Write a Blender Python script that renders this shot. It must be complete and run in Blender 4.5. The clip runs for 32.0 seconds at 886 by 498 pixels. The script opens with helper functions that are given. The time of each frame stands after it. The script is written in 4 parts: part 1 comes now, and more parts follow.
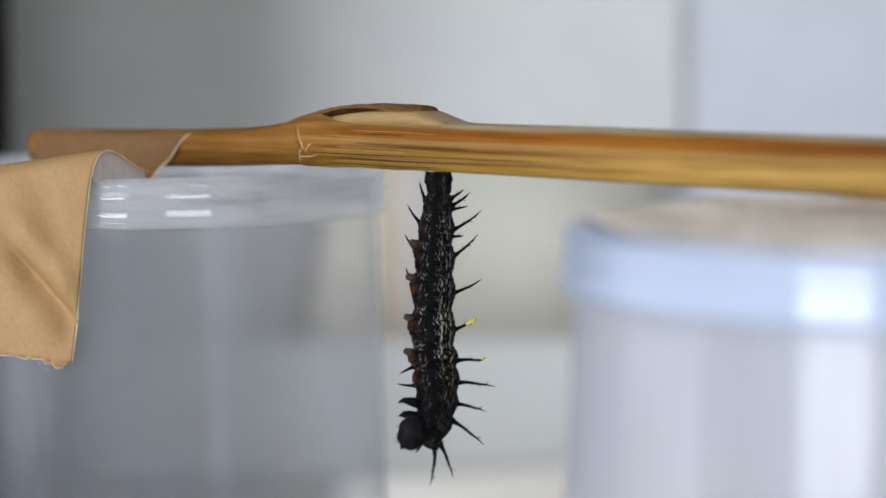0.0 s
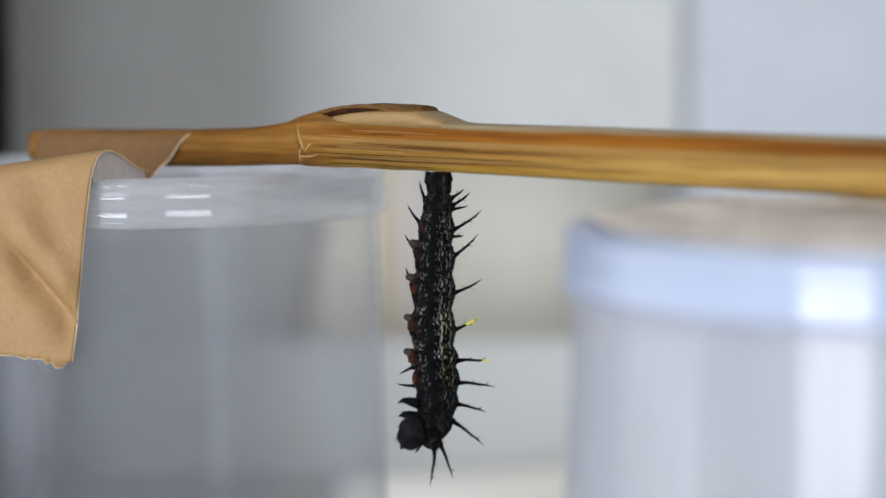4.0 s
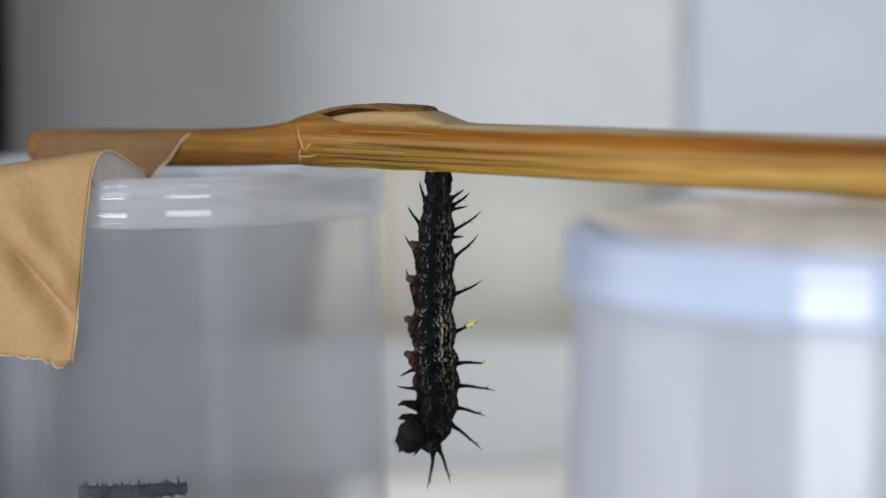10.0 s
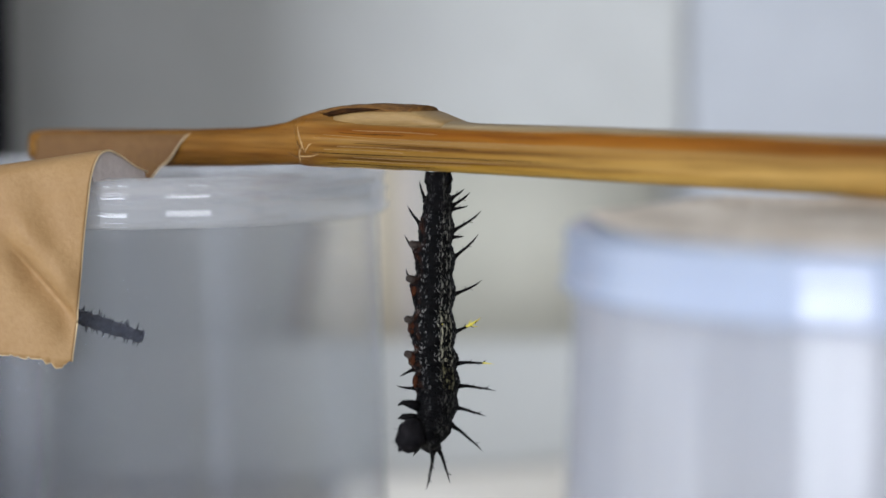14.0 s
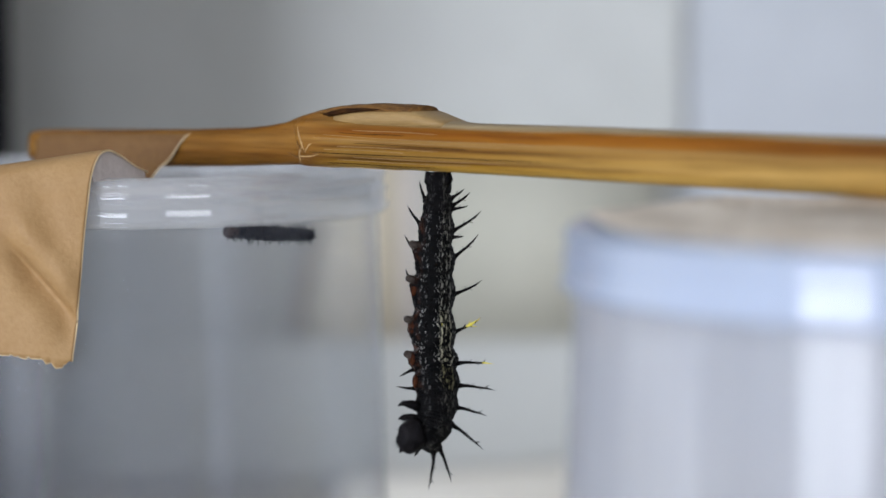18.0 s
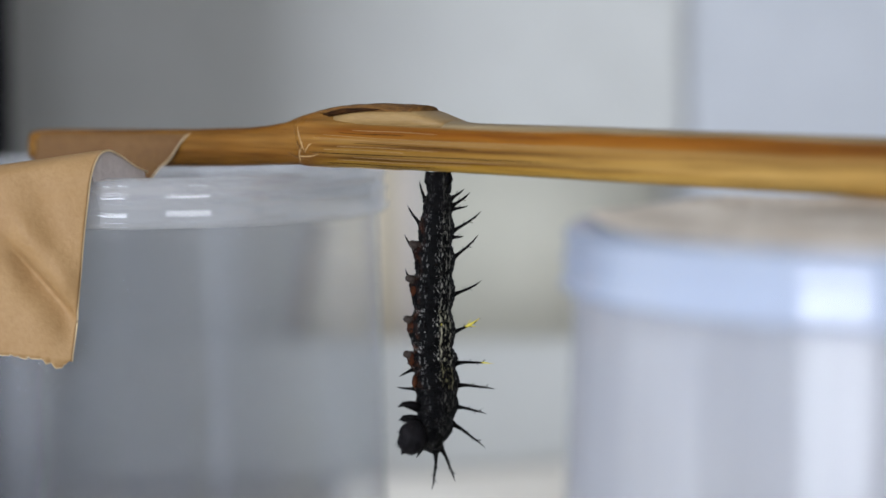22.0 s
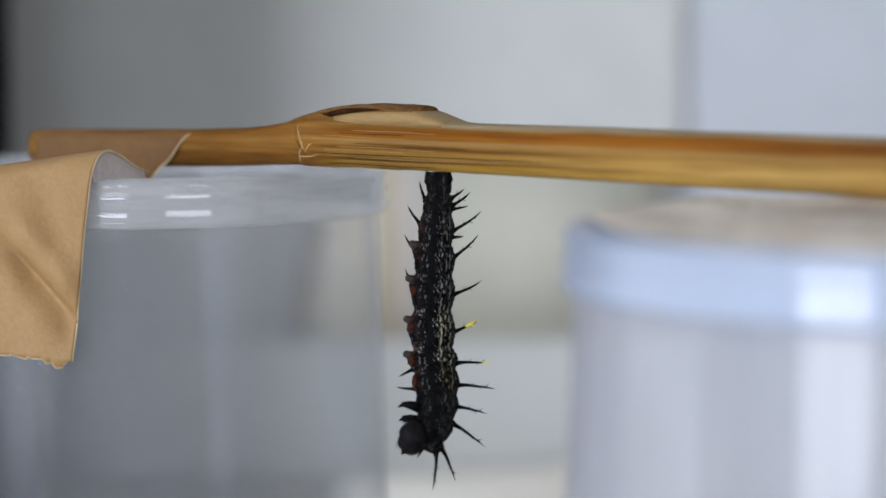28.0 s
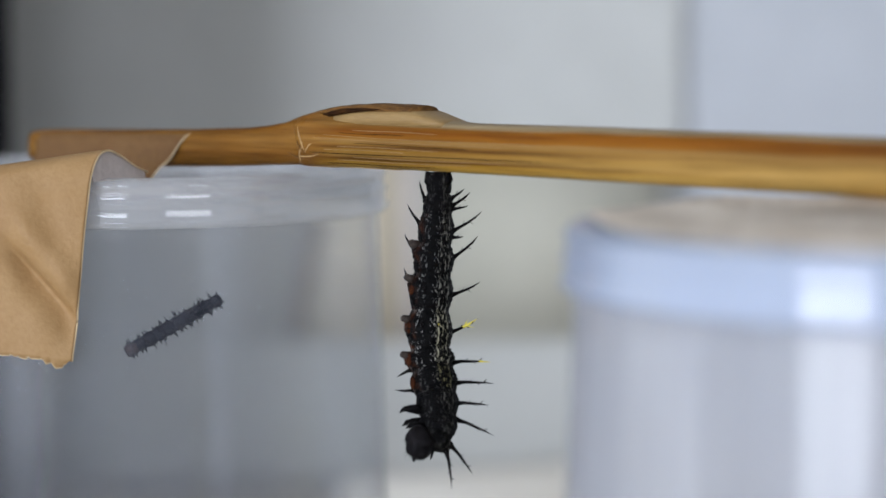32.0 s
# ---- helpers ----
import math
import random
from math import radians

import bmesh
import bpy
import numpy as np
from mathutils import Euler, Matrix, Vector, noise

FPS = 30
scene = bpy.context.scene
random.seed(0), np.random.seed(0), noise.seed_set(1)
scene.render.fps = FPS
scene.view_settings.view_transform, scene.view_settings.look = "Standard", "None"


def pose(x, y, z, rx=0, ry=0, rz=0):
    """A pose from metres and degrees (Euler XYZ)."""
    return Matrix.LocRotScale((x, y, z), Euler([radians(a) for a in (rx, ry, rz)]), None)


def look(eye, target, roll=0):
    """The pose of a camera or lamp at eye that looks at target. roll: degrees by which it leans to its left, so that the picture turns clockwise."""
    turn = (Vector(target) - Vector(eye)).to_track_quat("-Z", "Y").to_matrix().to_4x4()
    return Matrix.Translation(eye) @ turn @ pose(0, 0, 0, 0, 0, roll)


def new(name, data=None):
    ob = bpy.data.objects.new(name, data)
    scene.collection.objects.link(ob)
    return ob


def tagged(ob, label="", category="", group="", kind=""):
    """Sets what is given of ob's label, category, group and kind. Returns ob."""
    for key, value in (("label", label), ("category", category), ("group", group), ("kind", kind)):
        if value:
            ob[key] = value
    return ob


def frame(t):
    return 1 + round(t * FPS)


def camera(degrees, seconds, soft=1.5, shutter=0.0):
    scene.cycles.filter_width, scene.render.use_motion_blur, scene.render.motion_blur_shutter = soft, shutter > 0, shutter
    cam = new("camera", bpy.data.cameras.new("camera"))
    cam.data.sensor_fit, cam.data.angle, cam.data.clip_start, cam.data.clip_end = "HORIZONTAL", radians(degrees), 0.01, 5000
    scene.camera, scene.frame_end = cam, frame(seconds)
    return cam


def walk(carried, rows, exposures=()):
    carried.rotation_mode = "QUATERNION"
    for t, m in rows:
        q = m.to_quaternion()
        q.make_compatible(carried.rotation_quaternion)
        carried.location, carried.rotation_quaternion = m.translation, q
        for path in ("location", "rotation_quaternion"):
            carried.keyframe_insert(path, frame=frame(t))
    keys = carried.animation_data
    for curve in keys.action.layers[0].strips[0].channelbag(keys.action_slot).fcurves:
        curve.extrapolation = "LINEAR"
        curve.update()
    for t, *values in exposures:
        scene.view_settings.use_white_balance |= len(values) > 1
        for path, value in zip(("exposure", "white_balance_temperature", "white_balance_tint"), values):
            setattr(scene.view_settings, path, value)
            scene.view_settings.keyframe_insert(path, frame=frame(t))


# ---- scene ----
cam = camera(20.0, 32.0, soft=1.6)
cam.data.dof.use_dof = True
cam.data.dof.focus_distance = 0.296
cam.data.dof.aperture_fstop = 13.5
EYE = (0.0, 0.0, 0.1097)
AIM = (0.0, 1.0, 0.02446)
walk(cam, [(0.0, look(EYE, AIM)), (32.0, look(EYE, AIM))], [(0.0, 0.03, 6420, 13), (9.0, 0.02, 6410, 13), (11.0, -0.09, 6400, 13), (13.0, -0.06, 6390, 13), (20.0, -0.09, 6340, 13), (25.0, -0.13, 6310, 13), (32.0, -0.15, 6300, 13)])

# ---- world and light ----
world = bpy.data.worlds.new("sky")
scene.world = world
world.use_nodes = True
wn = world.node_tree
sky = wn.nodes.new("ShaderNodeTexSky")
sky.sky_type = "NISHITA"
sky.sun_disc = False
sky.sun_elevation = radians(38)
sky.sun_rotation = radians(-150)
wn.links.new(sky.outputs[0], wn.nodes["Background"].inputs[0])
wn.nodes["Background"].inputs[1].default_value = 0.1


def window_light(name, at, to, width, height, power, tint):
    d = bpy.data.lights.new(name, "AREA")
    d.shape, d.size, d.size_y, d.energy, d.color = "RECTANGLE", width, height, power, tint
    ob = new(name, d)
    ob.matrix_world = look(at, to)
    return ob


BACK, EAST = -1.5, 1.9
# openings of the south wall (from, to, sill, head) with the power and tint of their daylight
WINDOWS = [((-2.20, -0.95, -0.55, 1.15), 90.0, (0.83, 0.905, 1.0)), ((-0.18, 0.18, 0.30, 1.15), 6.8, (0.90, 0.95, 1.0)), ((0.74, 1.62, 0.20, 0.80), 8.5, (0.97, 0.98, 1.0))]
for (u0, u1, low, high), power, tint in WINDOWS:
    u, z = (u0 + u1) / 2, (low + high) / 2
    window_light("window_light", (u, BACK + 0.01, z), (u, 1.0, z), u1 - u0 - 0.02, high - low - 0.02, power, tint)

# ---- materials ----


def nodes_of(name):
    m = bpy.data.materials.new(name)
    m.use_nodes = True
    return m, m.node_tree, m.node_tree.nodes["Principled BSDF"]


def add(nt, kind, **vals):
    n = nt.nodes.new(kind)
    for k, v in vals.items():
        n.inputs[k].default_value = v
    return n


def coords(nt, scale=(1, 1, 1), kind="Object"):
    tc = nt.nodes.new("ShaderNodeTexCoord")
    mp = add(nt, "ShaderNodeMapping", Scale=scale)
    nt.links.new(tc.outputs[kind], mp.inputs["Vector"])
    return mp.outputs["Vector"]


def ramp(nt, fac, stops):
    r = nt.nodes.new("ShaderNodeValToRGB")
    e = r.color_ramp.elements
    while len(e) < len(stops):
        e.new(0.5)
    for el, (p, c) in zip(e, stops):
        el.position, el.color = p, (*c, 1) if len(c) == 3 else c
    nt.links.new(fac, r.inputs["Fac"])
    return r.outputs["Color"]


def math_node(nt, op, a, b=None, clamp=False):
    n = nt.nodes.new("ShaderNodeMath")
    n.operation, n.use_clamp = op, clamp
    for i, v in enumerate((a, b)):
        if v is None:
            continue
        if isinstance(v, (int, float)):
            n.inputs[i].default_value = v
        else:
            nt.links.new(v, n.inputs[i])
    return n.outputs[0]


def mix_rgb(nt, fac, a, b, blend="MIX"):
    n = nt.nodes.new("ShaderNodeMix")
    n.data_type, n.blend_type = "RGBA", blend
    for sock, v in ((n.inputs[0], fac), (n.inputs[6], a), (n.inputs[7], b)):
        if isinstance(v, (int, float)):
            sock.default_value = v
        elif isinstance(v, tuple):
            sock.default_value = (*v, 1)
        else:
            nt.links.new(v, sock)
    return n.outputs[2]


def bump(nt, bsdf, height, strength, dist):
    b = add(nt, "ShaderNodeBump", Strength=strength, Distance=dist)
    nt.links.new(height, b.inputs["Height"])
    nt.links.new(b.outputs[0], bsdf.inputs["Normal"])


def surface(name, a, b, scale=20.0, stretch=(1, 1, 1), rough=0.6, fine=8.0, bump_strength=0.15, dist=0.001, spec=0.5):
    """Painted, paper, wood or stone: two tones at two scales with a fine relief."""
    m, nt, bs = nodes_of(name)
    v = coords(nt, stretch)
    n1 = add(nt, "ShaderNodeTexNoise", Scale=scale, Detail=4.0, Roughness=0.6)
    n2 = add(nt, "ShaderNodeTexNoise", Scale=scale * fine, Detail=3.0)
    nt.links.new(v, n1.inputs["Vector"])
    nt.links.new(v, n2.inputs["Vector"])
    f = math_node(nt, "ADD", math_node(nt, "MULTIPLY", n1.outputs["Fac"], 0.65), math_node(nt, "MULTIPLY", n2.outputs["Fac"], 0.35))
    c = ramp(nt, f, [(0.36, a), (0.64, b)])
    nt.links.new(c, bs.inputs["Base Color"])
    bs.inputs["Roughness"].default_value = rough
    bs.inputs["Specular IOR Level"].default_value = spec
    bump(nt, bs, n2.outputs["Fac"], bump_strength, dist)
    return m


def plastic(name, clear, tint, rough, spread, gloss, blur=0.0, edge=0.0, uneven=0.22, cap=1.0):
    """Milky polypropylene: part of the light goes straight through, the rest is scattered."""
    m, nt, bs = nodes_of(name)
    nt.nodes.remove(bs)
    out = nt.nodes["Material Output"]
    tr = add(nt, "ShaderNodeBsdfTransparent", Color=(0.985, 0.988, 0.99, 1))
    di = add(nt, "ShaderNodeBsdfDiffuse", Color=(*tint, 1))
    tl = add(nt, "ShaderNodeBsdfTranslucent", Color=(*tint, 1))
    gl = add(nt, "ShaderNodeBsdfGlossy", Color=(1, 1, 1, 1), Roughness=rough)
    v = coords(nt, (260, 260, 14))
    nz = add(nt, "ShaderNodeTexNoise", Scale=1.0, Detail=3.0)
    nt.links.new(v, nz.inputs["Vector"])
    milk = nt.nodes.new("ShaderNodeMixShader")
    milk.inputs[0].default_value = spread
    nt.links.new(di.outputs[0], milk.inputs[1])
    nt.links.new(tl.outputs[0], milk.inputs[2])
    body = nt.nodes.new("ShaderNodeMixShader")
    # upright streaks in the milkiness stand in for reflections on the cup
    haze = math_node(nt, "ADD", clear - uneven / 2, math_node(nt, "MULTIPLY", nz.outputs["Fac"], uneven), True)
    nt.links.new(haze, body.inputs[0])
    nt.links.new(milk.outputs[0], body.inputs[1])
    rf = add(nt, "ShaderNodeBsdfRefraction", Color=(0.966, 0.977, 0.985, 1), Roughness=0.4, IOR=1.12)
    through_wall = nt.nodes.new("ShaderNodeMixShader")
    through_wall.inputs[0].default_value = blur
    nt.links.new(tr.outputs[0], through_wall.inputs[1])
    nt.links.new(rf.outputs[0], through_wall.inputs[2])
    nt.links.new(through_wall.outputs[0] if blur else tr.outputs[0], body.inputs[2])
    fr = add(nt, "ShaderNodeFresnel", IOR=1.45)
    b = add(nt, "ShaderNodeBump", Strength=0.05, Distance=0.0004)
    nt.links.new(nz.outputs["Fac"], b.inputs["Height"])
    nt.links.new(b.outputs[0], gl.inputs["Normal"])
    top = nt.nodes.new("ShaderNodeMixShader")
    lw = add(nt, "ShaderNodeLayerWeight", Blend=0.5)
    sheen = math_node(nt, "MULTIPLY", math_node(nt, "POWER", lw.outputs["Facing"], 7.0), edge)
    nt.links.new(math_node(nt, "ADD", math_node(nt, "MULTIPLY", math_node(nt, "MINIMUM", fr.outputs[0], cap), gloss), sheen, True), top.inputs[0])
    nt.links.new(body.outputs[0], top.inputs[1])
    nt.links.new(gl.outputs[0], top.inputs[2])
    nt.links.new(top.outputs[0], out.inputs["Surface"])
    return m


def bamboo_material():
    """Split bamboo: amber skin above, paler pith below with brown strands, all drawn out along the stick."""
    m, nt, bs = nodes_of("bamboo")
    tc = nt.nodes.new("ShaderNodeTexCoord")
    sp = nt.nodes.new("ShaderNodeSeparateXYZ")
    nt.links.new(tc.outputs["Object"], sp.inputs[0])

    def grain(scale, detail=3.0, warp=0.0):
        n = add(nt, "ShaderNodeTexNoise", Scale=1.0, Detail=detail, Roughness=0.6, Distortion=warp)
        nt.links.new(coords(nt, scale), n.inputs["Vector"])
        return n.outputs["Fac"]
    fine = grain((70, 900, 1700), 5.0, 0.2)
    fibre = ramp(nt, fine, [(0.30, (0.62, 0.58, 0.52)), (0.48, (0.95, 0.94, 0.92)), (0.72, (1.16, 1.17, 1.20))])
    tone = ramp(nt, grain((26, 60, 260)), [(0.36, (0.80, 0.76, 0.68)), (0.62, (1.08, 1.07, 1.05))])
    zz = math_node(nt, "ADD", math_node(nt, "MULTIPLY", sp.outputs["Z"], 140.0), math_node(nt, "MULTIPLY", math_node(nt, "SUBTRACT", grain((30, 40, 110), 2.0), 0.5), 0.14))
    bands = ramp(nt, zz, [(0.00, (0.22, 0.125, 0.022)), (0.05, (0.33, 0.200, 0.040)), (0.15, (0.28, 0.150, 0.018)), (0.195, (0.095, 0.036, 0.005)), (0.24, (0.255, 0.145, 0.032)), (0.34, (0.235, 0.120, 0.018)), (0.39, (0.100, 0.038, 0.005)),
                          (0.43, (0.22, 0.110, 0.018)), (0.50, (0.265, 0.150, 0.045)), (0.55, (0.22, 0.085, 0.006)), (0.66, (0.185, 0.058, 0.002)), (0.72, (0.20, 0.080, 0.008)), (0.77, (0.23, 0.120, 0.028))])
    pith = math_node(nt, "MULTIPLY", math_node(nt, "MULTIPLY", math_node(nt, "SUBTRACT", zz, 0.725), 25.0, True), math_node(nt, "MULTIPLY", math_node(nt, "ADD", sp.outputs["X"], 0.004), 300.0, True))
    bands = mix_rgb(nt, pith, bands, (0.31, 0.235, 0.135))
    # the right part wears paler and more golden along its lower half
    worn = math_node(nt, "MULTIPLY", math_node(nt, "SUBTRACT", sp.outputs["X"], 0.010), 26.0, True)
    low = math_node(nt, "MULTIPLY", math_node(nt, "SUBTRACT", 0.50, zz), 7.0, True)
    col = mix_rgb(nt, math_node(nt, "MULTIPLY", math_node(nt, "MULTIPLY", worn, low), 0.75), bands, (0.47, 0.285, 0.080))
    # the left part past the node is a duller brown
    left = math_node(nt, "MULTIPLY", math_node(nt, "SUBTRACT", -0.0115, sp.outputs["X"]), 170.0, True)
    brown = ramp(nt, grain((40, 80, 420)), [(0.34, (0.100, 0.036, 0.005)), (0.50, (0.190, 0.080, 0.011)), (0.68, (0.25, 0.122, 0.025))])
    col = mix_rgb(nt, math_node(nt, "MULTIPLY", left, 0.9), col, brown)
    col = mix_rgb(nt, 1.0, mix_rgb(nt, 1.0, col, fibre, "MULTIPLY"), tone, "MULTIPLY")
    nt.links.new(col, bs.inputs["Base Color"])
    bs.inputs["Roughness"].default_value = 0.5
    bs.inputs["Specular IOR Level"].default_value = 0.12
    bump(nt, bs, fine, 0.5, 0.0004)
    return m


def cuticle(name, flecks, yellow, red=0.0):
    """Velvet black skin: pale flecks in fine rows, denser on long lines, a dark bare stripe, a yellow tinge."""
    m, nt, bs = nodes_of(name)
    tc = nt.nodes.new("ShaderNodeTexCoord")
    sp = nt.nodes.new("ShaderNodeSeparateXYZ")
    nt.links.new(tc.outputs["Object"], sp.inputs[0])
    wob = add(nt, "ShaderNodeTexNoise", Scale=900.0, Detail=2.0)
    nt.links.new(tc.outputs["Object"], wob.inputs["Vector"])
    off = math_node(nt, "SUBTRACT", wob.outputs["Fac"], 0.5)
    # angle round the body: 0 to the front, positive to the back of the animal
    ang = math_node(nt, "ARCTAN2", sp.outputs["X"], math_node(nt, "MULTIPLY", sp.outputs["Y"], -1.0))
    ang = math_node(nt, "ADD", ang, math_node(nt, "MULTIPLY", off, 0.30))
    cv = nt.nodes.new("ShaderNodeCombineXYZ")
    nt.links.new(math_node(nt, "MULTIPLY", ang, 17.0), cv.inputs[0])
    nt.links.new(math_node(nt, "MULTIPLY", sp.outputs["Z"], 1650.0), cv.inputs[1])
    vo = add(nt, "ShaderNodeTexVoronoi", Scale=1.0, Randomness=0.85)
    nt.links.new(cv.outputs[0], vo.inputs["Vector"])
    pick = nt.nodes.new("ShaderNodeSeparateColor")
    nt.links.new(vo.outputs["Color"], pick.inputs[0])
    size = math_node(nt, "ADD", 0.20, math_node(nt, "MULTIPLY", pick.outputs[1], 0.28))
    dots = math_node(nt, "MULTIPLY", math_node(nt, "SUBTRACT", size, vo.outputs["Distance"]), 9.0, True)

    def line(at, wide):
        return math_node(nt, "SUBTRACT", 1.0, math_node(nt, "DIVIDE", math_node(nt, "ABSOLUTE", math_node(nt, "SUBTRACT", ang, at)), wide), True)
    lines = math_node(nt, "MAXIMUM", line(-0.50, 0.20), math_node(nt, "MAXIMUM", line(0.42, 0.20), line(0.88, 0.18)))
    ring = math_node(nt, "SUBTRACT", 1.0, math_node(nt, "MULTIPLY", math_node(nt, "ABSOLUTE", math_node(nt, "ADD", sp.outputs["Z"], 0.0004)), 2400.0), True)
    dense = math_node(nt, "ADD", 0.48, math_node(nt, "MAXIMUM", math_node(nt, "MULTIPLY", lines, 0.85), math_node(nt, "MULTIPLY", ring, 0.35)))
    bare = math_node(nt, "SUBTRACT", 1.0, math_node(nt, "MULTIPLY", line(-0.12, 0.24), 1.6, True))
    keep = math_node(nt, "MULTIPLY", math_node(nt, "SUBTRACT", math_node(nt, "MULTIPLY", dense, bare), math_node(nt, "MULTIPLY", pick.outputs[0], 0.95)), 6.0, True)
    bright = math_node(nt, "ADD", 0.35, math_node(nt, "MULTIPLY", pick.outputs[2], 0.65))
    fac = math_node(nt, "MULTIPLY", math_node(nt, "MULTIPLY", math_node(nt, "MULTIPLY", dots, keep), bright), flecks, True)
    breaks = add(nt, "ShaderNodeTexNoise", Scale=2400.0, Detail=1.0)
    nt.links.new(coords(nt, (1, 1, 0.45)), breaks.inputs["Vector"])
    thin = line(0.40, 0.05)
    for at in (0.66, 0.92):
        thin = math_node(nt, "MAXIMUM", thin, line(at, 0.05))
    stroke = math_node(nt, "MULTIPLY", math_node(nt, "MULTIPLY", thin, 1.6, True), ramp(nt, breaks.outputs["Fac"], [(0.47, (0, 0, 0)), (0.56, (0.75, 0.75, 0.75))]))
    fac = math_node(nt, "MAXIMUM", math_node(nt, "MULTIPLY", fac, 0.8), math_node(nt, "MULTIPLY", stroke, flecks, True))
    base = ramp(nt, wob.outputs["Fac"], [(0.3, (0.0010, 0.0010, 0.0012)), (0.7, (0.0034, 0.0030, 0.0031))])
    yl = math_node(nt, "MULTIPLY", math_node(nt, "MULTIPLY", line(0.62, 0.5), 2.0, True), yellow)
    pale = mix_rgb(nt, yl, (0.66, 0.64, 0.61), (0.58, 0.50, 0.07))
    col = mix_rgb(nt, fac, base, pale)
    if red:
        rl = math_node(nt, "MULTIPLY", line(-1.1, 0.5), red)
        patch = add(nt, "ShaderNodeTexNoise", Scale=650.0)
        nt.links.new(tc.outputs["Object"], patch.inputs["Vector"])
        big = ramp(nt, patch.outputs["Fac"], [(0.45, (0, 0, 0)), (0.6, (1, 1, 1))])
        col = mix_rgb(nt, math_node(nt, "MULTIPLY", rl, big), col, (0.10, 0.032, 0.012))
    nt.links.new(col, bs.inputs["Base Color"])
    bs.inputs["Roughness"].default_value = 0.5
    bs.inputs["Specular IOR Level"].default_value = 0.05
    bump(nt, bs, vo.outputs["Distance"], 0.45, 0.00022)
    return m


MAT_WALL = surface("wall_paint", (0.51, 0.515, 0.493), (0.555, 0.56, 0.538), 9.0, rough=0.8)
# the unseen walls are toned down to hold back fill light
MAT_WALL_DIM = surface("slate_wall_paint", (0.16, 0.17, 0.19), (0.21, 0.22, 0.24), 9.0, rough=0.8)
MAT_WALL_WEST = surface("blue_grey_wall_paint", (0.28, 0.31, 0.38), (0.33, 0.36, 0.43), 9.0, rough=0.8)
# bluer tone stands in for the light on a wall turned another way
MAT_WALL_COOL_LIGHT = surface("cool_light_wall", (0.465, 0.485, 0.515), (0.51, 0.53, 0.56), 9.0, rough=0.7)
MAT_TRIM = surface("trim_paint", (0.72, 0.73, 0.72), (0.78, 0.79, 0.78), 12.0, rough=0.5)
MAT_LIGHT_PLAY_LEDGE = surface("light_play_grey", (0.50, 0.505, 0.48), (0.545, 0.55, 0.525), 12.0, rough=0.6)
MAT_TABLE = surface("cream_laminate", (0.70, 0.65, 0.56), (0.76, 0.71, 0.62), 14.0, rough=0.45)
MAT_TABLE_STAND_IN = surface("cream_table_stand_in", (0.55, 0.515, 0.445), (0.62, 0.585, 0.515), 30.0, (1, 6, 6), rough=0.5)
MAT_FLOOR = surface("oak_floor", (0.26, 0.16, 0.08), (0.38, 0.25, 0.14), 4.0, (1, 8, 1), 0.5)
# unseen ceiling, toned down for less ambient light
MAT_CEIL = surface("ceiling_paint", (0.42, 0.42, 0.41), (0.47, 0.47, 0.46), 6.0, rough=0.9)
MAT_DARK = surface("dark_lacquer", (0.010, 0.010, 0.013), (0.018, 0.018, 0.023), 30.0, rough=0.7, spec=0.1)
MAT_CREAM = surface("cream_card", (0.72, 0.64, 0.49), (0.77, 0.69, 0.54), 40.0, rough=0.8)
MAT_PALE = surface("pale_carton_face", (0.72, 0.66, 0.61), (0.77, 0.71, 0.66), 40.0, rough=0.8)
MAT_BEIGE = surface("olive_beige_panel", (0.475, 0.46, 0.38), (0.525, 0.51, 0.43), 40.0, rough=0.8)
MAT_DARK_SMEAR = surface("grey_brown_smear", (0.28, 0.24, 0.215), (0.36, 0.31, 0.28), 60.0, rough=0.8)
MAT_TAPE = surface("masking_tape", (0.30, 0.172, 0.066), (0.37, 0.224, 0.095), 120.0, (1, 1, 1), 0.62, 14.0, 0.35, 0.0003, 0.35)
MAT_TAPE_DOWN = surface("stuck_down_tape", (0.135, 0.066, 0.023), (0.185, 0.098, 0.036), 120.0, rough=0.6, spec=0.2, bump_strength=0.3, dist=0.0003)
MAT_TAPE_BACK = surface("tape_adhesive_side", (0.44, 0.39, 0.36), (0.52, 0.46, 0.43), 150.0, rough=0.5, spec=0.3)
MAT_TAPE_EDGE = surface("tape_edge", (0.64, 0.49, 0.28), (0.72, 0.57, 0.35), 300.0, rough=0.7)
MAT_PAPER = surface("brown_paper", (0.46, 0.37, 0.27), (0.80, 0.71, 0.59), 110.0, rough=0.9)
MAT_CUP = plastic("milky_cup", 0.965, (0.76, 0.82, 1.0), 0.22, 0.55, 0.25, 0.08, 0.40, 0.12, cap=0.12)
MAT_CUP_B = plastic("cloudy_cup", 0.60, (0.92, 0.925, 0.96), 0.15, 0.80, 0.62)
MAT_LID_B = plastic("cloudy_lid", 0.34, (0.64, 0.71, 0.84), 0.06, 0.42, 1.7, uneven=0.08, cap=0.2)
MAT_LID = plastic("milky_lid", 0.74, (0.95, 0.95, 0.96), 0.07, 0.5, 1.6, uneven=0.06, cap=0.09)
MAT_BAMBOO = bamboo_material()
MAT_SCAR = surface("brown_bamboo_scar", (0.035, 0.014, 0.004), (0.24, 0.115, 0.03), 420.0, (0.7, 3, 3), 0.7, spec=0.15)
MAT_SHADE_AND_FIBRE = surface("dark_gap_shade_and_fibre", (0.010, 0.004, 0.002), (0.05, 0.02, 0.006), 500.0, (1, 4, 4), 0.8, spec=0.05)
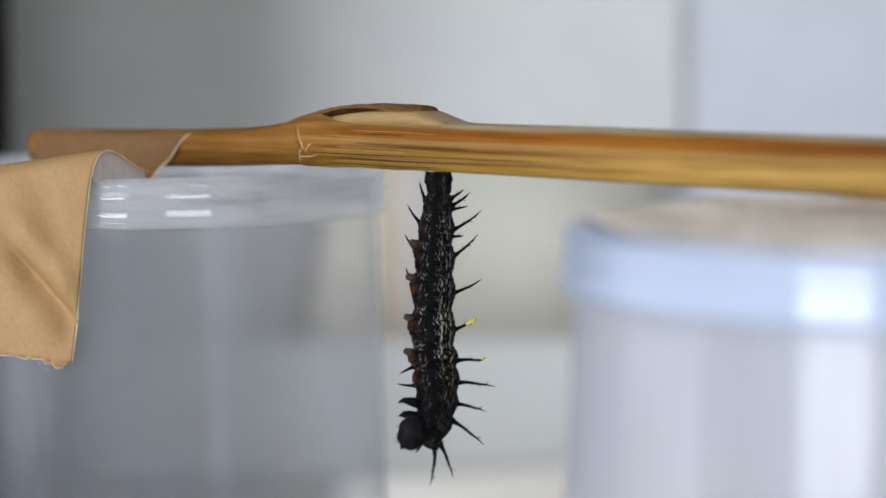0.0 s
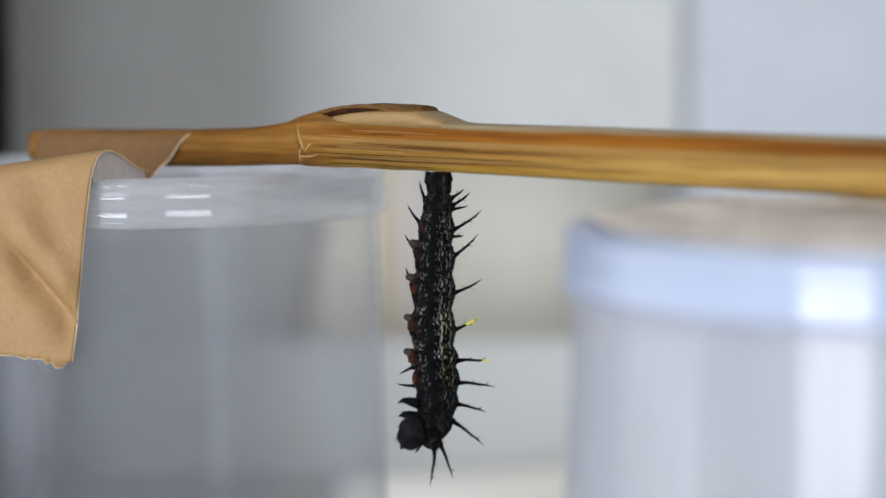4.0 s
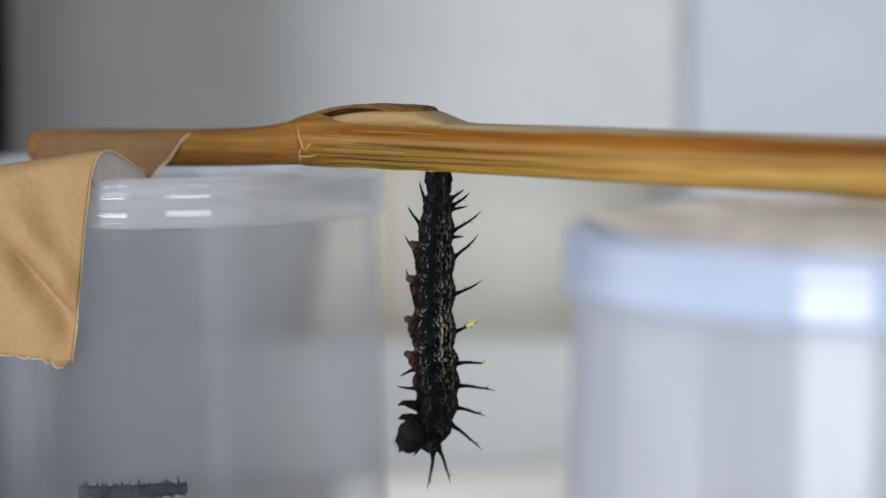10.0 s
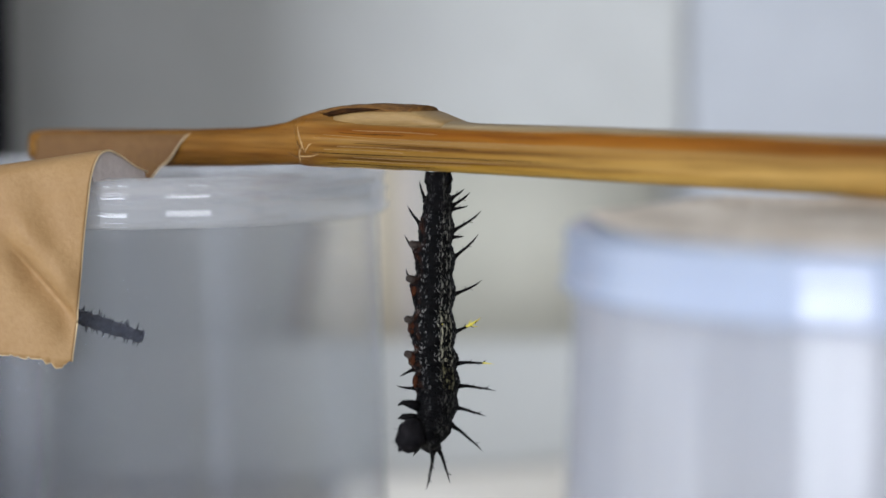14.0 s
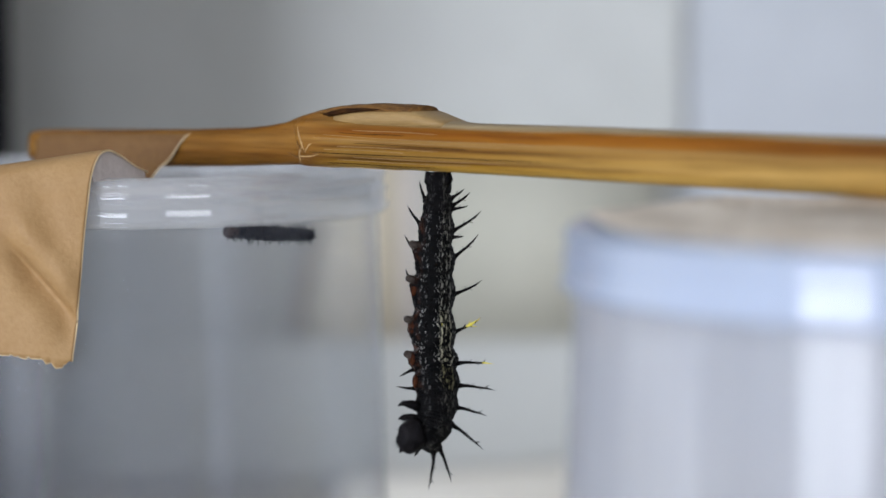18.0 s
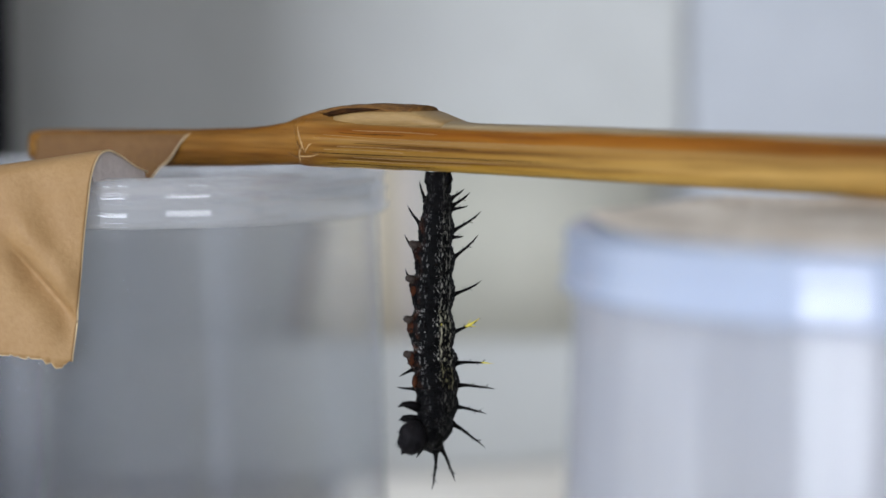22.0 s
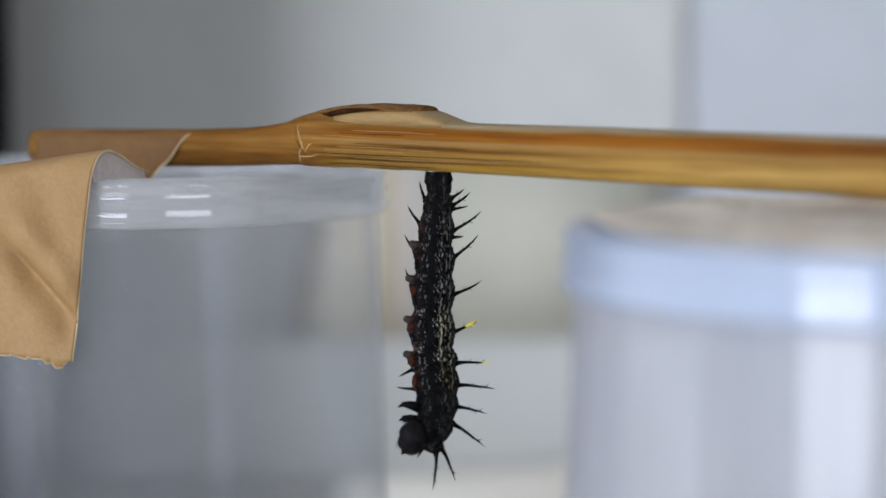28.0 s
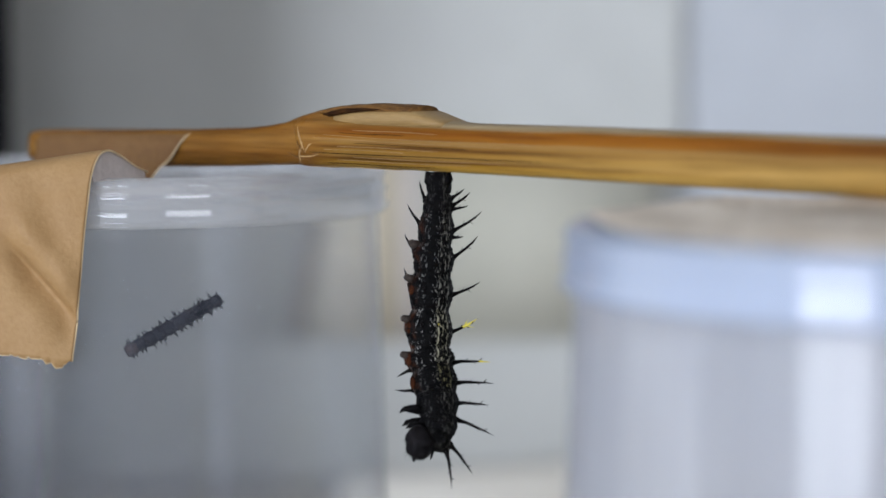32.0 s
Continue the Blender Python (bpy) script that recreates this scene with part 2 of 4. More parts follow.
MAT_PALE_FIBRE = surface("pale_splinter", (0.36, 0.21, 0.075), (0.48, 0.31, 0.13), 400.0, rough=0.6)
MAT_FIBRE = surface("bamboo_fibre", (0.20, 0.105, 0.024), (0.30, 0.175, 0.06), 400.0, (0.2, 3, 3), 0.5)
MAT_PITH = surface("pale_bamboo_cut", (0.24, 0.145, 0.046), (0.33, 0.205, 0.075), 300.0, (0.3, 3, 3), 0.6)
MAT_SKIN = cuticle("caterpillar_skin", 0.42, 0.15, 0.3)
MAT_SKIN_Y = cuticle("caterpillar_skin_yellow", 0.80, 0.35, 0.6)
MAT_SKIN_DARK = cuticle("caterpillar_skin_dark", 0.16, 0.15)
MAT_SKIN_LOW = cuticle("caterpillar_skin_low", 0.36, 0.6, 0.4)
MAT_SPINE = surface("black_spine", (0.0015, 0.0015, 0.0016), (0.006, 0.005, 0.005), 2000.0, rough=0.55, spec=0.06)
MAT_SPINE_Y = surface("yellow_spine", (0.55, 0.45, 0.03), (0.72, 0.62, 0.08), 1500.0, rough=0.5)
MAT_PROLEG = surface("grey_proleg", (0.016, 0.012, 0.010), (0.060, 0.045, 0.036), 1500.0, rough=0.6, spec=0.15)
MAT_RED = surface("rust_patch", (0.006, 0.003, 0.003), (0.065, 0.020, 0.007), 1100.0, rough=0.7, spec=0.05)
MAT_HEAD = surface("head_capsule", (0.002, 0.002, 0.0025), (0.012, 0.010, 0.011), 900.0, rough=0.55, spec=0.08, bump_strength=0.6, dist=0.0002)
MAT_SILK = surface("white_silk", (0.7, 0.68, 0.62), (0.82, 0.8, 0.75), 2000.0, rough=0.8)
MAT_LARVA = surface("larva_skin", (0.002, 0.0023, 0.005), (0.008, 0.009, 0.015), 900.0, rough=0.6, spec=0.15)
MAT_LARVA_BROWN = surface("larva_brown", (0.014, 0.010, 0.009), (0.055, 0.036, 0.034), 900.0, rough=0.6, spec=0.15)

# ---- mesh helpers ----


def mesh_of(name, verts, faces, mat, smooth=True):
    me = bpy.data.meshes.new(name)
    me.from_pydata([tuple(v) for v in verts], [], faces)
    bm = bmesh.new()
    bm.from_mesh(me)
    bmesh.ops.recalc_face_normals(bm, faces=bm.faces)
    bm.to_mesh(me)
    bm.free()
    me.materials.append(mat)
    if smooth:
        me.shade_smooth()
    return me


def part(name, me, parent=None, label="", m=None):
    ob = new(name, me)
    if parent is not None:
        ob.parent = parent
    if m is not None:
        ob.matrix_basis = m
    if label:
        ob["label"] = label
    return ob


def lathe(profile, n=96):
    """Closed outline (r, z) turned about z."""
    verts, faces, k = [], [], len(profile)
    for i in range(n):
        a = 2 * math.pi * i / n
        for r, z in profile:
            verts.append((r * math.cos(a), r * math.sin(a), z))
    for i in range(n):
        j = (i + 1) % n
        for p in range(k):
            q = (p + 1) % k
            faces.append((i * k + p, j * k + p, j * k + q, i * k + q))
    return verts, faces


def loft(rings, cap=True):
    """Rings of equal count joined in order."""
    n = len(rings[0])
    verts = [v for r in rings for v in r]
    faces = []
    for i in range(len(rings) - 1):
        for j in range(n):
            k = (j + 1) % n
            faces.append((i * n + j, i * n + k, (i + 1) * n + k, (i + 1) * n + j))
    if cap:
        faces.append(tuple(range(n))[::-1])
        faces.append(tuple((len(rings) - 1) * n + j for j in range(n)))
    return verts, faces


def tube(points, radii, n=7):
    """A tapering tube along points."""
    rings = []
    pts = [Vector(p) for p in points]
    for i, p in enumerate(pts):
        d = (pts[min(i + 1, len(pts) - 1)] - pts[max(i - 1, 0)]).normalized()
        q = d.to_track_quat("Z", "Y")
        rings.append([p + q @ Vector((radii[i] * math.cos(2 * math.pi * j / n), radii[i] * math.sin(2 * math.pi * j / n), 0)) for j in range(n)])
    return loft(rings)


def join(*pieces):
    verts, faces = [], []
    for v, f in pieces:
        o = len(verts)
        verts += list(v)
        faces += [tuple(i + o for i in face) for face in f]
    return verts, faces


def block(x0, x1, y0, y1, z0, z1, bev=0.002):
    """A box with rounded edges."""
    bm = bmesh.new()
    bmesh.ops.create_cube(bm, size=1.0)
    for v in bm.verts:
        v.co = Vector(((x0 + x1) / 2 + v.co.x * (x1 - x0), (y0 + y1) / 2 + v.co.y * (y1 - y0), (z0 + z1) / 2 + v.co.z * (z1 - z0)))
    if bev:
        bmesh.ops.bevel(bm, geom=bm.edges[:], offset=bev, segments=2, affect="EDGES")
    bm.verts.ensure_lookup_table()
    out = [v.co.copy() for v in bm.verts], [tuple(v.index for v in f.verts) for f in bm.faces]
    bm.free()
    return out


def structure(name, geo, mat, label):
    ob = part(name, mesh_of(name, *geo, mat, smooth=False))
    return tagged(ob, label, name.split("_")[0], kind="structure")


# ---- the room ----
FLOOR, CEIL = -0.75, 1.75
LEFT, RIGHT = -2.4, EAST
WALL = 0.62
structure("floor", block(LEFT, RIGHT, BACK - 0.1, WALL + 0.1, FLOOR - 0.05, FLOOR, 0), MAT_FLOOR, "brown oak floor of the room")
structure("ceiling", block(LEFT, RIGHT, BACK - 0.1, WALL + 0.1, CEIL, CEIL + 0.05, 0), MAT_CEIL, "plain white painted ceiling")
structure("wall_north", block(LEFT, 0.0592, WALL, WALL + 0.1, FLOOR, CEIL, 0.001), MAT_WALL, "pale grey painted wall behind the cups")
structure("wall_north_return", block(0.0595, RIGHT, WALL + 0.004, WALL + 0.1, FLOOR, CEIL, 0.0), MAT_WALL_COOL_LIGHT, "recessed wall beside the grey wall, its cooler tone standing in for light")
structure("wall_west", block(LEFT - 0.1, LEFT, BACK - 0.1, WALL + 0.1, FLOOR, CEIL, 0), MAT_WALL_WEST, "blue-grey painted side wall")


def pierced(ends, holes):
    """The south wall between two ends, with its openings."""
    us = sorted({*ends, *(h[0] for h in holes), *(h[1] for h in holes)})
    zs = sorted({FLOOR, CEIL, *(h[2] for h in holes), *(h[3] for h in holes)})
    out = []
    for a, b in zip(us, us[1:]):
        for low, high in zip(zs, zs[1:]):
            if not any(h[0] <= a and b <= h[1] and h[2] <= low and high <= h[3] for h in holes):
                out.append(block(a, b, BACK - 0.1, BACK, low, high, 0))
    return join(*out)


def make_window(name, a, b, low, high):
    win = tagged(new(name), "white-framed window that lets in the daylight", "window", kind="structure")
    for u0, u1, z0, z1 in ((a, a + 0.03, low, high), (b - 0.03, b, low, high), (a + 0.031, b - 0.031, low, low + 0.03), (a + 0.031, b - 0.031, high - 0.03, high)):
        part("window_frame", mesh_of("window_frame", *block(u0, u1, BACK - 0.07, BACK - 0.03, z0, z1), MAT_TRIM), win)


structure("wall_south", pierced((LEFT, RIGHT), [w[0] for w in WINDOWS]), MAT_WALL_DIM, "slate grey wall with three windows")
structure("wall_east", block(RIGHT, RIGHT + 0.1, BACK - 0.1, WALL + 0.1, FLOOR, CEIL, 0), MAT_WALL, "pale grey plain side wall")
for k, w in enumerate(WINDOWS):
    make_window("window_%d" % (k + 1), *w[0])

# added upstand: its tone stands in for light playing low on the wall
structure("ledge", block(-0.745, 0.295, WALL - 0.012, WALL - 0.0005, 0.0005, 0.0355, 0.002), MAT_LIGHT_PLAY_LEDGE, "upstand added along the wall, its blue-grey tone standing in for light")


def make_table():
    table = tagged(new("table"), "cream laminate table against the wall", "table")
    part("tabletop", mesh_of("tabletop", *block(-0.745, 0.295, -0.12, WALL - 0.0005, -0.03, 0.0, 0.003), MAT_TABLE), table)
    for x in (-0.70, 0.25):
        for y in (-0.06, 0.54):
            part("leg", mesh_of("leg", *block(x - 0.025, x + 0.025, y - 0.025, y + 0.025, FLOOR, -0.031), MAT_TABLE), table)


make_table()


def make_cabinet():
    cab = tagged(new("cabinet"), "black lacquered tower standing on the table", "cabinet")
    # mostly out of view; turned along the sight line, placed to shade the wall
    cab.matrix_basis = pose(-0.0886, 0.516, 0.0, 0, 0, 10.6)
    part("body", mesh_of("body", *block(-0.24, 0.0, 0.0, 0.097, 0.0535, 0.44, 0.002), MAT_DARK), cab)
    # wider foot added to fit the dark strip seen through the cup
    part("added_foot", mesh_of("added_foot", *block(-0.2445, 0.0063, -0.004, 0.099, 0.0, 0.053, 0.002), MAT_DARK), cab)


make_cabinet()


def make_carton(name, x0, x1, y0, y1, z0, z1, mat, label):
    c = tagged(new(name), label, "box")
    part("body", mesh_of("body", *block(x0, x1, y0, y1, z0, z1, 0.0008), mat), c)
    part("lid_flap", mesh_of("lid_flap", *block(x0 - 0.0004, x1 + 0.0004, y0 - 0.0004, y1, z1 + 0.0003, z1 + 0.0015, 0.0004), mat), c)


make_carton("carton", -0.0325, -0.0101, WALL - 0.0118, WALL - 0.0008, 0.0357, 0.0840, MAT_CREAM, "small cream card carton on the ledge")
# separate pale box added in place of the cream carton's other face
make_carton("carton", -0.0096, -0.0055, WALL - 0.0118, WALL - 0.0008, 0.0357, 0.0835, MAT_PALE, "narrow pale box standing in for the cream carton's other face")
# panel added for the beiger background; its top stays hidden behind the stick
make_carton("beige_panel", -0.0050, 0.0520, WALL - 0.0118, WALL - 0.0008, 0.0357, 0.0800, MAT_BEIGE, "flat olive-beige panel added for the beiger stretch of wall")


def make_strip():
    # thin strip added for the dark slanted smear left of the carton
    strip = part("smear_strip", mesh_of("smear_strip", *block(-0.0022, 0.0022, -0.0005, 0.0005, 0.0, 0.0300, 0.0003), MAT_DARK_SMEAR), m=pose(-0.0362, WALL - 0.0135, 0.0363, -2, 11, 0))
    tagged(strip, "grey-brown strip added for a dark slanted smear by the carton", "card")


make_strip()


def make_table_stand_in():
    # upright board added to catch more light than the table top it replaces
    b = part("batten", mesh_of("batten", *block(-0.034, 0.14, 0.0, 0.012, 0.0, 0.0125, 0.001), MAT_TABLE_STAND_IN), m=pose(0.012, 0.552, 0.0, 0, 0, 21.0))
    tagged(b, "cream upright board added to stand in for the bright table top", "batten")


make_table_stand_in()

# ---- the two cups ----


def make_cup(name, x, y, top, body_mat, lid_mat, label):
    cup = tagged(new(name), label, "cup", "rearing cups")
    cup.matrix_basis = pose(x, y, 0.0)
    h = top - 0.0022
    outer = [(0.0300, 0.0), (0.0335, 0.0004), (0.0345, 0.0016), (0.0347, 0.020), (0.0344, 0.045), (0.0338, 0.068), (0.0332, h - 0.006), (0.0331, h)]
    inner = [(0.0322, h), (0.0323, h - 0.006), (0.0329, 0.068), (0.0335, 0.045), (0.0338, 0.020), (0.0334, 0.0026), (0.0300, 0.0016), (0.0004, 0.0016), (0.0004, 0.0)]
    part("body", mesh_of("body", *lathe(outer + inner, 128), body_mat), cup)
    z = top
    rim = []
    for k in range(44):
        d = 0.0004 + 0.0054 * k / 43
        r = 0.0335 + 0.095 * d + 0.00042 * math.exp(-((d - 0.0010) / 0.0006) ** 2) + 0.00040 * math.exp(-((d - 0.0031) / 0.00034) ** 2) + 0.00042 * math.exp(-((d - 0.0053) / 0.00035) ** 2)
        rim.append((r, z - d))
    skirt = [(0.0004, z - 0.0022), (0.0300, z - 0.0022), (0.0309, z - 0.0016), (0.0314, z - 0.0006), (0.0319, z - 0.0001), (0.0326, z), (0.0333, z - 0.00012)] + rim
    skirt += [(0.0337, z - 0.0061), (0.0335, z - 0.0060), (0.03347, z - 0.0058), (0.03346, z - 0.0055), (0.03346, z - 0.0026), (0.03344, z - 0.0022), (0.0334, z - 0.0018), (0.0330, z - 0.0009), (0.0323, z - 0.0008), (0.0318, z - 0.0012), (0.0314, z - 0.0022),
              (0.0302, z - 0.0030), (0.0004, z - 0.0030)]
    part("lid", mesh_of("lid", *lathe(skirt, 160), lid_mat), cup, "milky snap-on lid with ribbed rim")
    return cup


CUP_A = (-0.0415, 0.330)
CUP_B = (0.0449, 0.225)
make_cup("plastic_cup", *CUP_A, 0.0928, MAT_CUP, MAT_LID, "milky clear plastic cup holding a crawling larva, lid taped")
make_cup("plastic_cup", *CUP_B, 0.0928, MAT_CUP_B, MAT_LID_B, "milky clear plastic cup with brown paper on its lid")


def make_paper():
    paper = tagged(new("paper_disc"), "crumpled brown paper disc lying on the cup lid", "paper")
    paper.matrix_basis = pose(CUP_B[0], CUP_B[1] + 0.0005, 0.0920, 1.0)

    def ring(r, up=0.0):
        out = []
        for i in range(64):
            a = 2 * math.pi * i / 64
            w = 1 + (0.04 * math.sin(3 * a) + 0.025 * math.sin(7 * a) + 0.02 * noise.noise((3 * math.cos(a), 3 * math.sin(a), 4))) * r / 0.030
            x, y = r * w * math.cos(a), r * w * math.sin(a)
            out.append((x, y, 0.0003 + up + 0.0007 * noise.noise((60 * x, 60 * y, 1)) + 0.0005 * (r / 0.0275) ** 2))
        return out
    for name, radii in (("sheet", (0.0, 0.006, 0.012, 0.018, 0.0225)), ("torn_rim", (0.0226, 0.0260, 0.0288, 0.0306))):
        rows = [ring(r) for r in radii] + [ring(r, -0.0002) for r in reversed(radii)]
        if name == "torn_rim":
            rows.append(rows[0])
        part(name, mesh_of(name, *loft(rows), MAT_PAPER), paper)


make_paper()

# ---- bamboo stick ----
STICK_O = Vector((-0.0009, 0.2925, 0.0937))
# along the stick in mm from the hanging point: lower and upper edge above it, in mm
STICK = [(-69, -0.9, 3.3, 2.6), (-67, -1.0, 3.5, 2.8), (-50, -0.9, 3.85, 2.9), (-39.5, -0.6, 4.15, 2.9), (-29, -0.15, 4.6, 2.9), (-25.5, 0.05, 4.95, 2.95), (-22.4, 0.2, 5.45, 3.0), (-19.8, 0.33, 6.3, 3.15),
         (-18.3, 0.2, 6.65, 3.3), (-16.9, 0.1, 7.0, 3.35), (-14.8, 0.08, 7.25, 3.35), (-12.8, 0.15, 6.75, 3.3), (-8, 0.2, 6.6, 3.2), (-2, 0.2, 6.45, 3.1), (1.7, 0.18, 6.05, 3.05), (6, 0.12, 5.85, 3.0),
         (20, -0.05, 5.85, 3.0), (40, -0.3, 5.75, 3.05), (58, -0.45, 5.7, 3.05), (80, -0.6, 5.6, 3.1), (98, -0.7, 5.5, 3.1), (99, -0.5, 5.3, 2.9)]


def stick_ring(x, lo, hi, half, n=28):
    ring, mid, hz = [], (lo + hi) / 2, (hi - lo) / 2
    for j in range(n):
        a = 2 * math.pi * j / n
        c, s = math.cos(a), math.sin(a)
        y = math.copysign(abs(c) ** 0.55, c) * half
        z = math.copysign(abs(s) ** 0.62, s) * hz
        w = 1 + 0.012 * math.sin(5 * a + 0.05 * x) + 0.010 * noise.noise((x * 0.09, 3 * c, 3 * s))
        ring.append((x / 1000, y * w / 1000, (mid + z * w) / 1000))
    return ring


def spline3(pts):
    """Seven points along a curve through three."""
    (x0, z0), (x1, z1), (x2, z2) = pts
    out = []
    for k in range(7):
        u = k / 6
        a, b, c = (1 - u) * (1 - 2 * u), 4 * u * (1 - u), u * (2 * u - 1)
        out.append((a * x0 + b * x1 + c * x2, a * z0 + b * z1 + c * z2))
    return out


def make_stick():
    xs = np.linspace(-69, 99, 220)
    t = np.array(STICK)
    rings = [stick_ring(x, *(float(np.interp(x, t[:, 0], t[:, k])) for k in (1, 2, 3))) for x in xs]
    stick = tagged(new("bamboo_stick"), "split bamboo stick with a node, laid across two cups", "stick")
    stick.matrix_basis = Matrix.Translation(STICK_O) @ pose(0, 0, 0, 0, 0, STICK_YAW)
    part("shaft", mesh_of("shaft", *loft(rings), MAT_BAMBOO), stick)
    # dark sheath scar curling over the node
    scar = []
    for i in range(21):
        u = i / 20
        x = -16.2 + 14.6 * u
        top = float(np.interp(x, [-16.2, -15, -13, -8, -2.5, -1.6], [7.05, 7.35, 7.68, 7.95, 7.84, 7.70]))
        low = float(np.interp(x, [-16.2, -13.8, -12, -8, -2.5, -1.6], [6.9, 6.7, 6.85, 7.05, 6.95, 7.0]))
        half = float(np.interp(x, [-16.2, -13, -6, -1.6], [2.9, 3.0, 2.8, 2.5]))
        row = []
        for j in range(18):
            a = 2 * math.pi * j / 18
            zz = (top + low) / 2 + (top - low) / 2 * math.copysign(abs(math.sin(a)) ** 0.6, math.sin(a)) - 0.25 * abs(math.cos(a)) ** 3
            row.append((x / 1000, half * math.copysign(abs(math.cos(a)) ** 0.7, math.cos(a)) / 1000, (zz + 0.09 * noise.noise((1.3 * x, 1.7 * j, 2))) / 1000))
        scar.append(row)
    part("sheath_scar", mesh_of("sheath_scar", *loft(scar), MAT_SCAR), stick, "dark brown sheath scar on the node")
    # pale cut wedge under the scar
    wedge = []
    for i in range(14):
        u = i / 13
        x = -13.4 + 16.4 * u
        top = float(np.interp(x, [-13.4, -11, -5, -1.8, 0.5, 3.0], [6.8, 7.2, 7.35, 7.25, 6.6, 5.95]))
        low = 5.4
        half = float(np.interp(x, [-13.4, -9, 0, 3.0], [3.1, 3.28, 3.16, 2.7]))
        wedge.append([(x / 1000, yy / 1000, zz / 1000) for yy, zz in ((-half * 0.9, low), (half, low), (half, low * 0.4 + top * 0.6), (half * 0.8, top), (-half * 0.75, top), (-half * 0.95, low * 0.4 + top * 0.6))])
    part("cut_wedge", mesh_of("cut_wedge", *loft(wedge), MAT_PITH), stick, "pale cut wood beside the node")
    # raised ring of the node with small splinters
    ridge = []
    for k in range(7):
        x = -19.3 + 0.3 * k
        sw = math.sin(math.pi * (k + 0.5) / 7)
        lo, hi = (float(np.interp(x, t[:, 0], t[:, c])) for c in (1, 2))
        ridge.append([(px + 0.00035 * math.sin(0.9 * i) + 0.0002 * noise.noise((i, 3, 1)), py * (1 + sw * 0.035), pz) for i, (px, py, pz) in enumerate(stick_ring(x, lo - 0.1 * sw, hi + 0.06 * sw, 3.2))])
    part("node_ring", mesh_of("node_ring", *loft(ridge), MAT_BAMBOO), stick, "raised ring of the node")
    cracks = [[(-18.9, 5.0), (-18.5, 3.6), (-17.7, 2.0)], [(-17.7, 2.0), (-17.2, 2.7), (-16.5, 3.1)], [(-18.8, 1.55), (-17.5, 1.45), (-15.6, 1.75)],
              [(-18.2, 2.6), (-18.6, 1.7), (-18.3, 0.8)], [(-20.6, 1.9), (-18.6, 1.25), (-17.0, 1.2)], [(-17.2, 1.2), (-15.8, 1.95), (-14.6, 1.9)], [(-19.0, 3.3), (-18.4, 2.4), (-17.6, 1.7)]]
    for k, line in enumerate(cracks):
        p = [(x / 1000, -0.00335 + 0.00004 * (k % 3), z / 1000) for x, z in spline3(line)]
        part("splinter", mesh_of("splinter", *tube(p, [0.00003, 0.00007, 0.00010, 0.00008, 0.00010, 0.00006, 0.00002], 6), MAT_PALE_FIBRE if k < 4 else MAT_SCAR), stick)
    # dark tube added as the shade between the scar and the wedge
    gap = [(x / 1000, -float(np.interp(x, [-15, -13, -6], [2.75, 2.98, 2.75])) / 1000, z / 1000) for x, z in ((-15.2, 6.55), (-14.0, 6.62), (-12.5, 6.85), (-11, 7.05), (-9, 7.2), (-7.5, 7.26), (-6, 7.28))]
    part("gap_shade", mesh_of("gap_shade", *tube(gap, [0.00008, 0.00032, 0.00036, 0.0003, 0.00024, 0.00016, 0.00005], 7), MAT_SHADE_AND_FIBRE), stick, "dark tube standing in for the shaded gap under the scar")
    for k in range(12):
        z0 = 0.45 + 0.40 * k
        x0, x1 = -17.0 + 2.3 * (k % 4), -2 + 5 * (k % 5)
        p = []
        for u in np.linspace(0, 1, 16):
            x = x0 + (x1 - x0) * u
            half = float(np.interp(x, t[:, 0], t[:, 3]))
            p.append((x / 1000, (-half * 1.005 + 0.03) / 1000, (z0 + 0.05 * math.sin(5 * u + k) - 0.012 * (x + 17) * (0.3 + z0 / 6) + 0.5 * math.exp(-(x + 17) / 5) * (z0 / 5 - 0.4)) / 1000))
        part("fibre", mesh_of("fibre", *tube(p, [0.00002] + [0.00005] * 14 + [0.00001], 5), MAT_SHADE_AND_FIBRE if k % 3 == 1 else MAT_FIBRE), stick)
    return stick


STICK_YAW = math.degrees(math.atan2(0.2350 - 0.3110, 0.0590 + 0.03105))
stick = make_stick()

# ---- masking tape ----


def sheet(grid, mat_name, thick, mat):
    """A thin closed sheet from a grid of points, thickened along its normals."""
    nu, nv = len(grid), len(grid[0])
    g = [[Vector(p) for p in row] for row in grid]
    nor = []
    for i in range(nu):
        for j in range(nv):
            a = g[min(i + 1, nu - 1)][j] - g[max(i - 1, 0)][j]
            b = g[i][min(j + 1, nv - 1)] - g[i][max(j - 1, 0)]
            nor.append(a.cross(b).normalized())
    top = [g[i][j] for i in range(nu) for j in range(nv)]
    low = [p - n * thick for p, n in zip(top, nor)]
    faces = []
    o = nu * nv
    for i in range(nu - 1):
        for j in range(nv - 1):
            q = (i * nv + j, (i + 1) * nv + j, (i + 1) * nv + j + 1, i * nv + j + 1)
            faces += [q, tuple(o + k for k in reversed(q))]
    rim = [i * nv for i in range(nu)] + [(nu - 1) * nv + j for j in range(1, nv)] + [i * nv + nv - 1 for i in range(nu - 2, -1, -1)] + [j for j in range(nv - 2, 0, -1)]
    for a, b in zip(rim, rim[1:] + rim[:1]):
        faces.append((a, b, o + b, o + a))
    return mesh_of(mat_name, top + low, faces, mat)


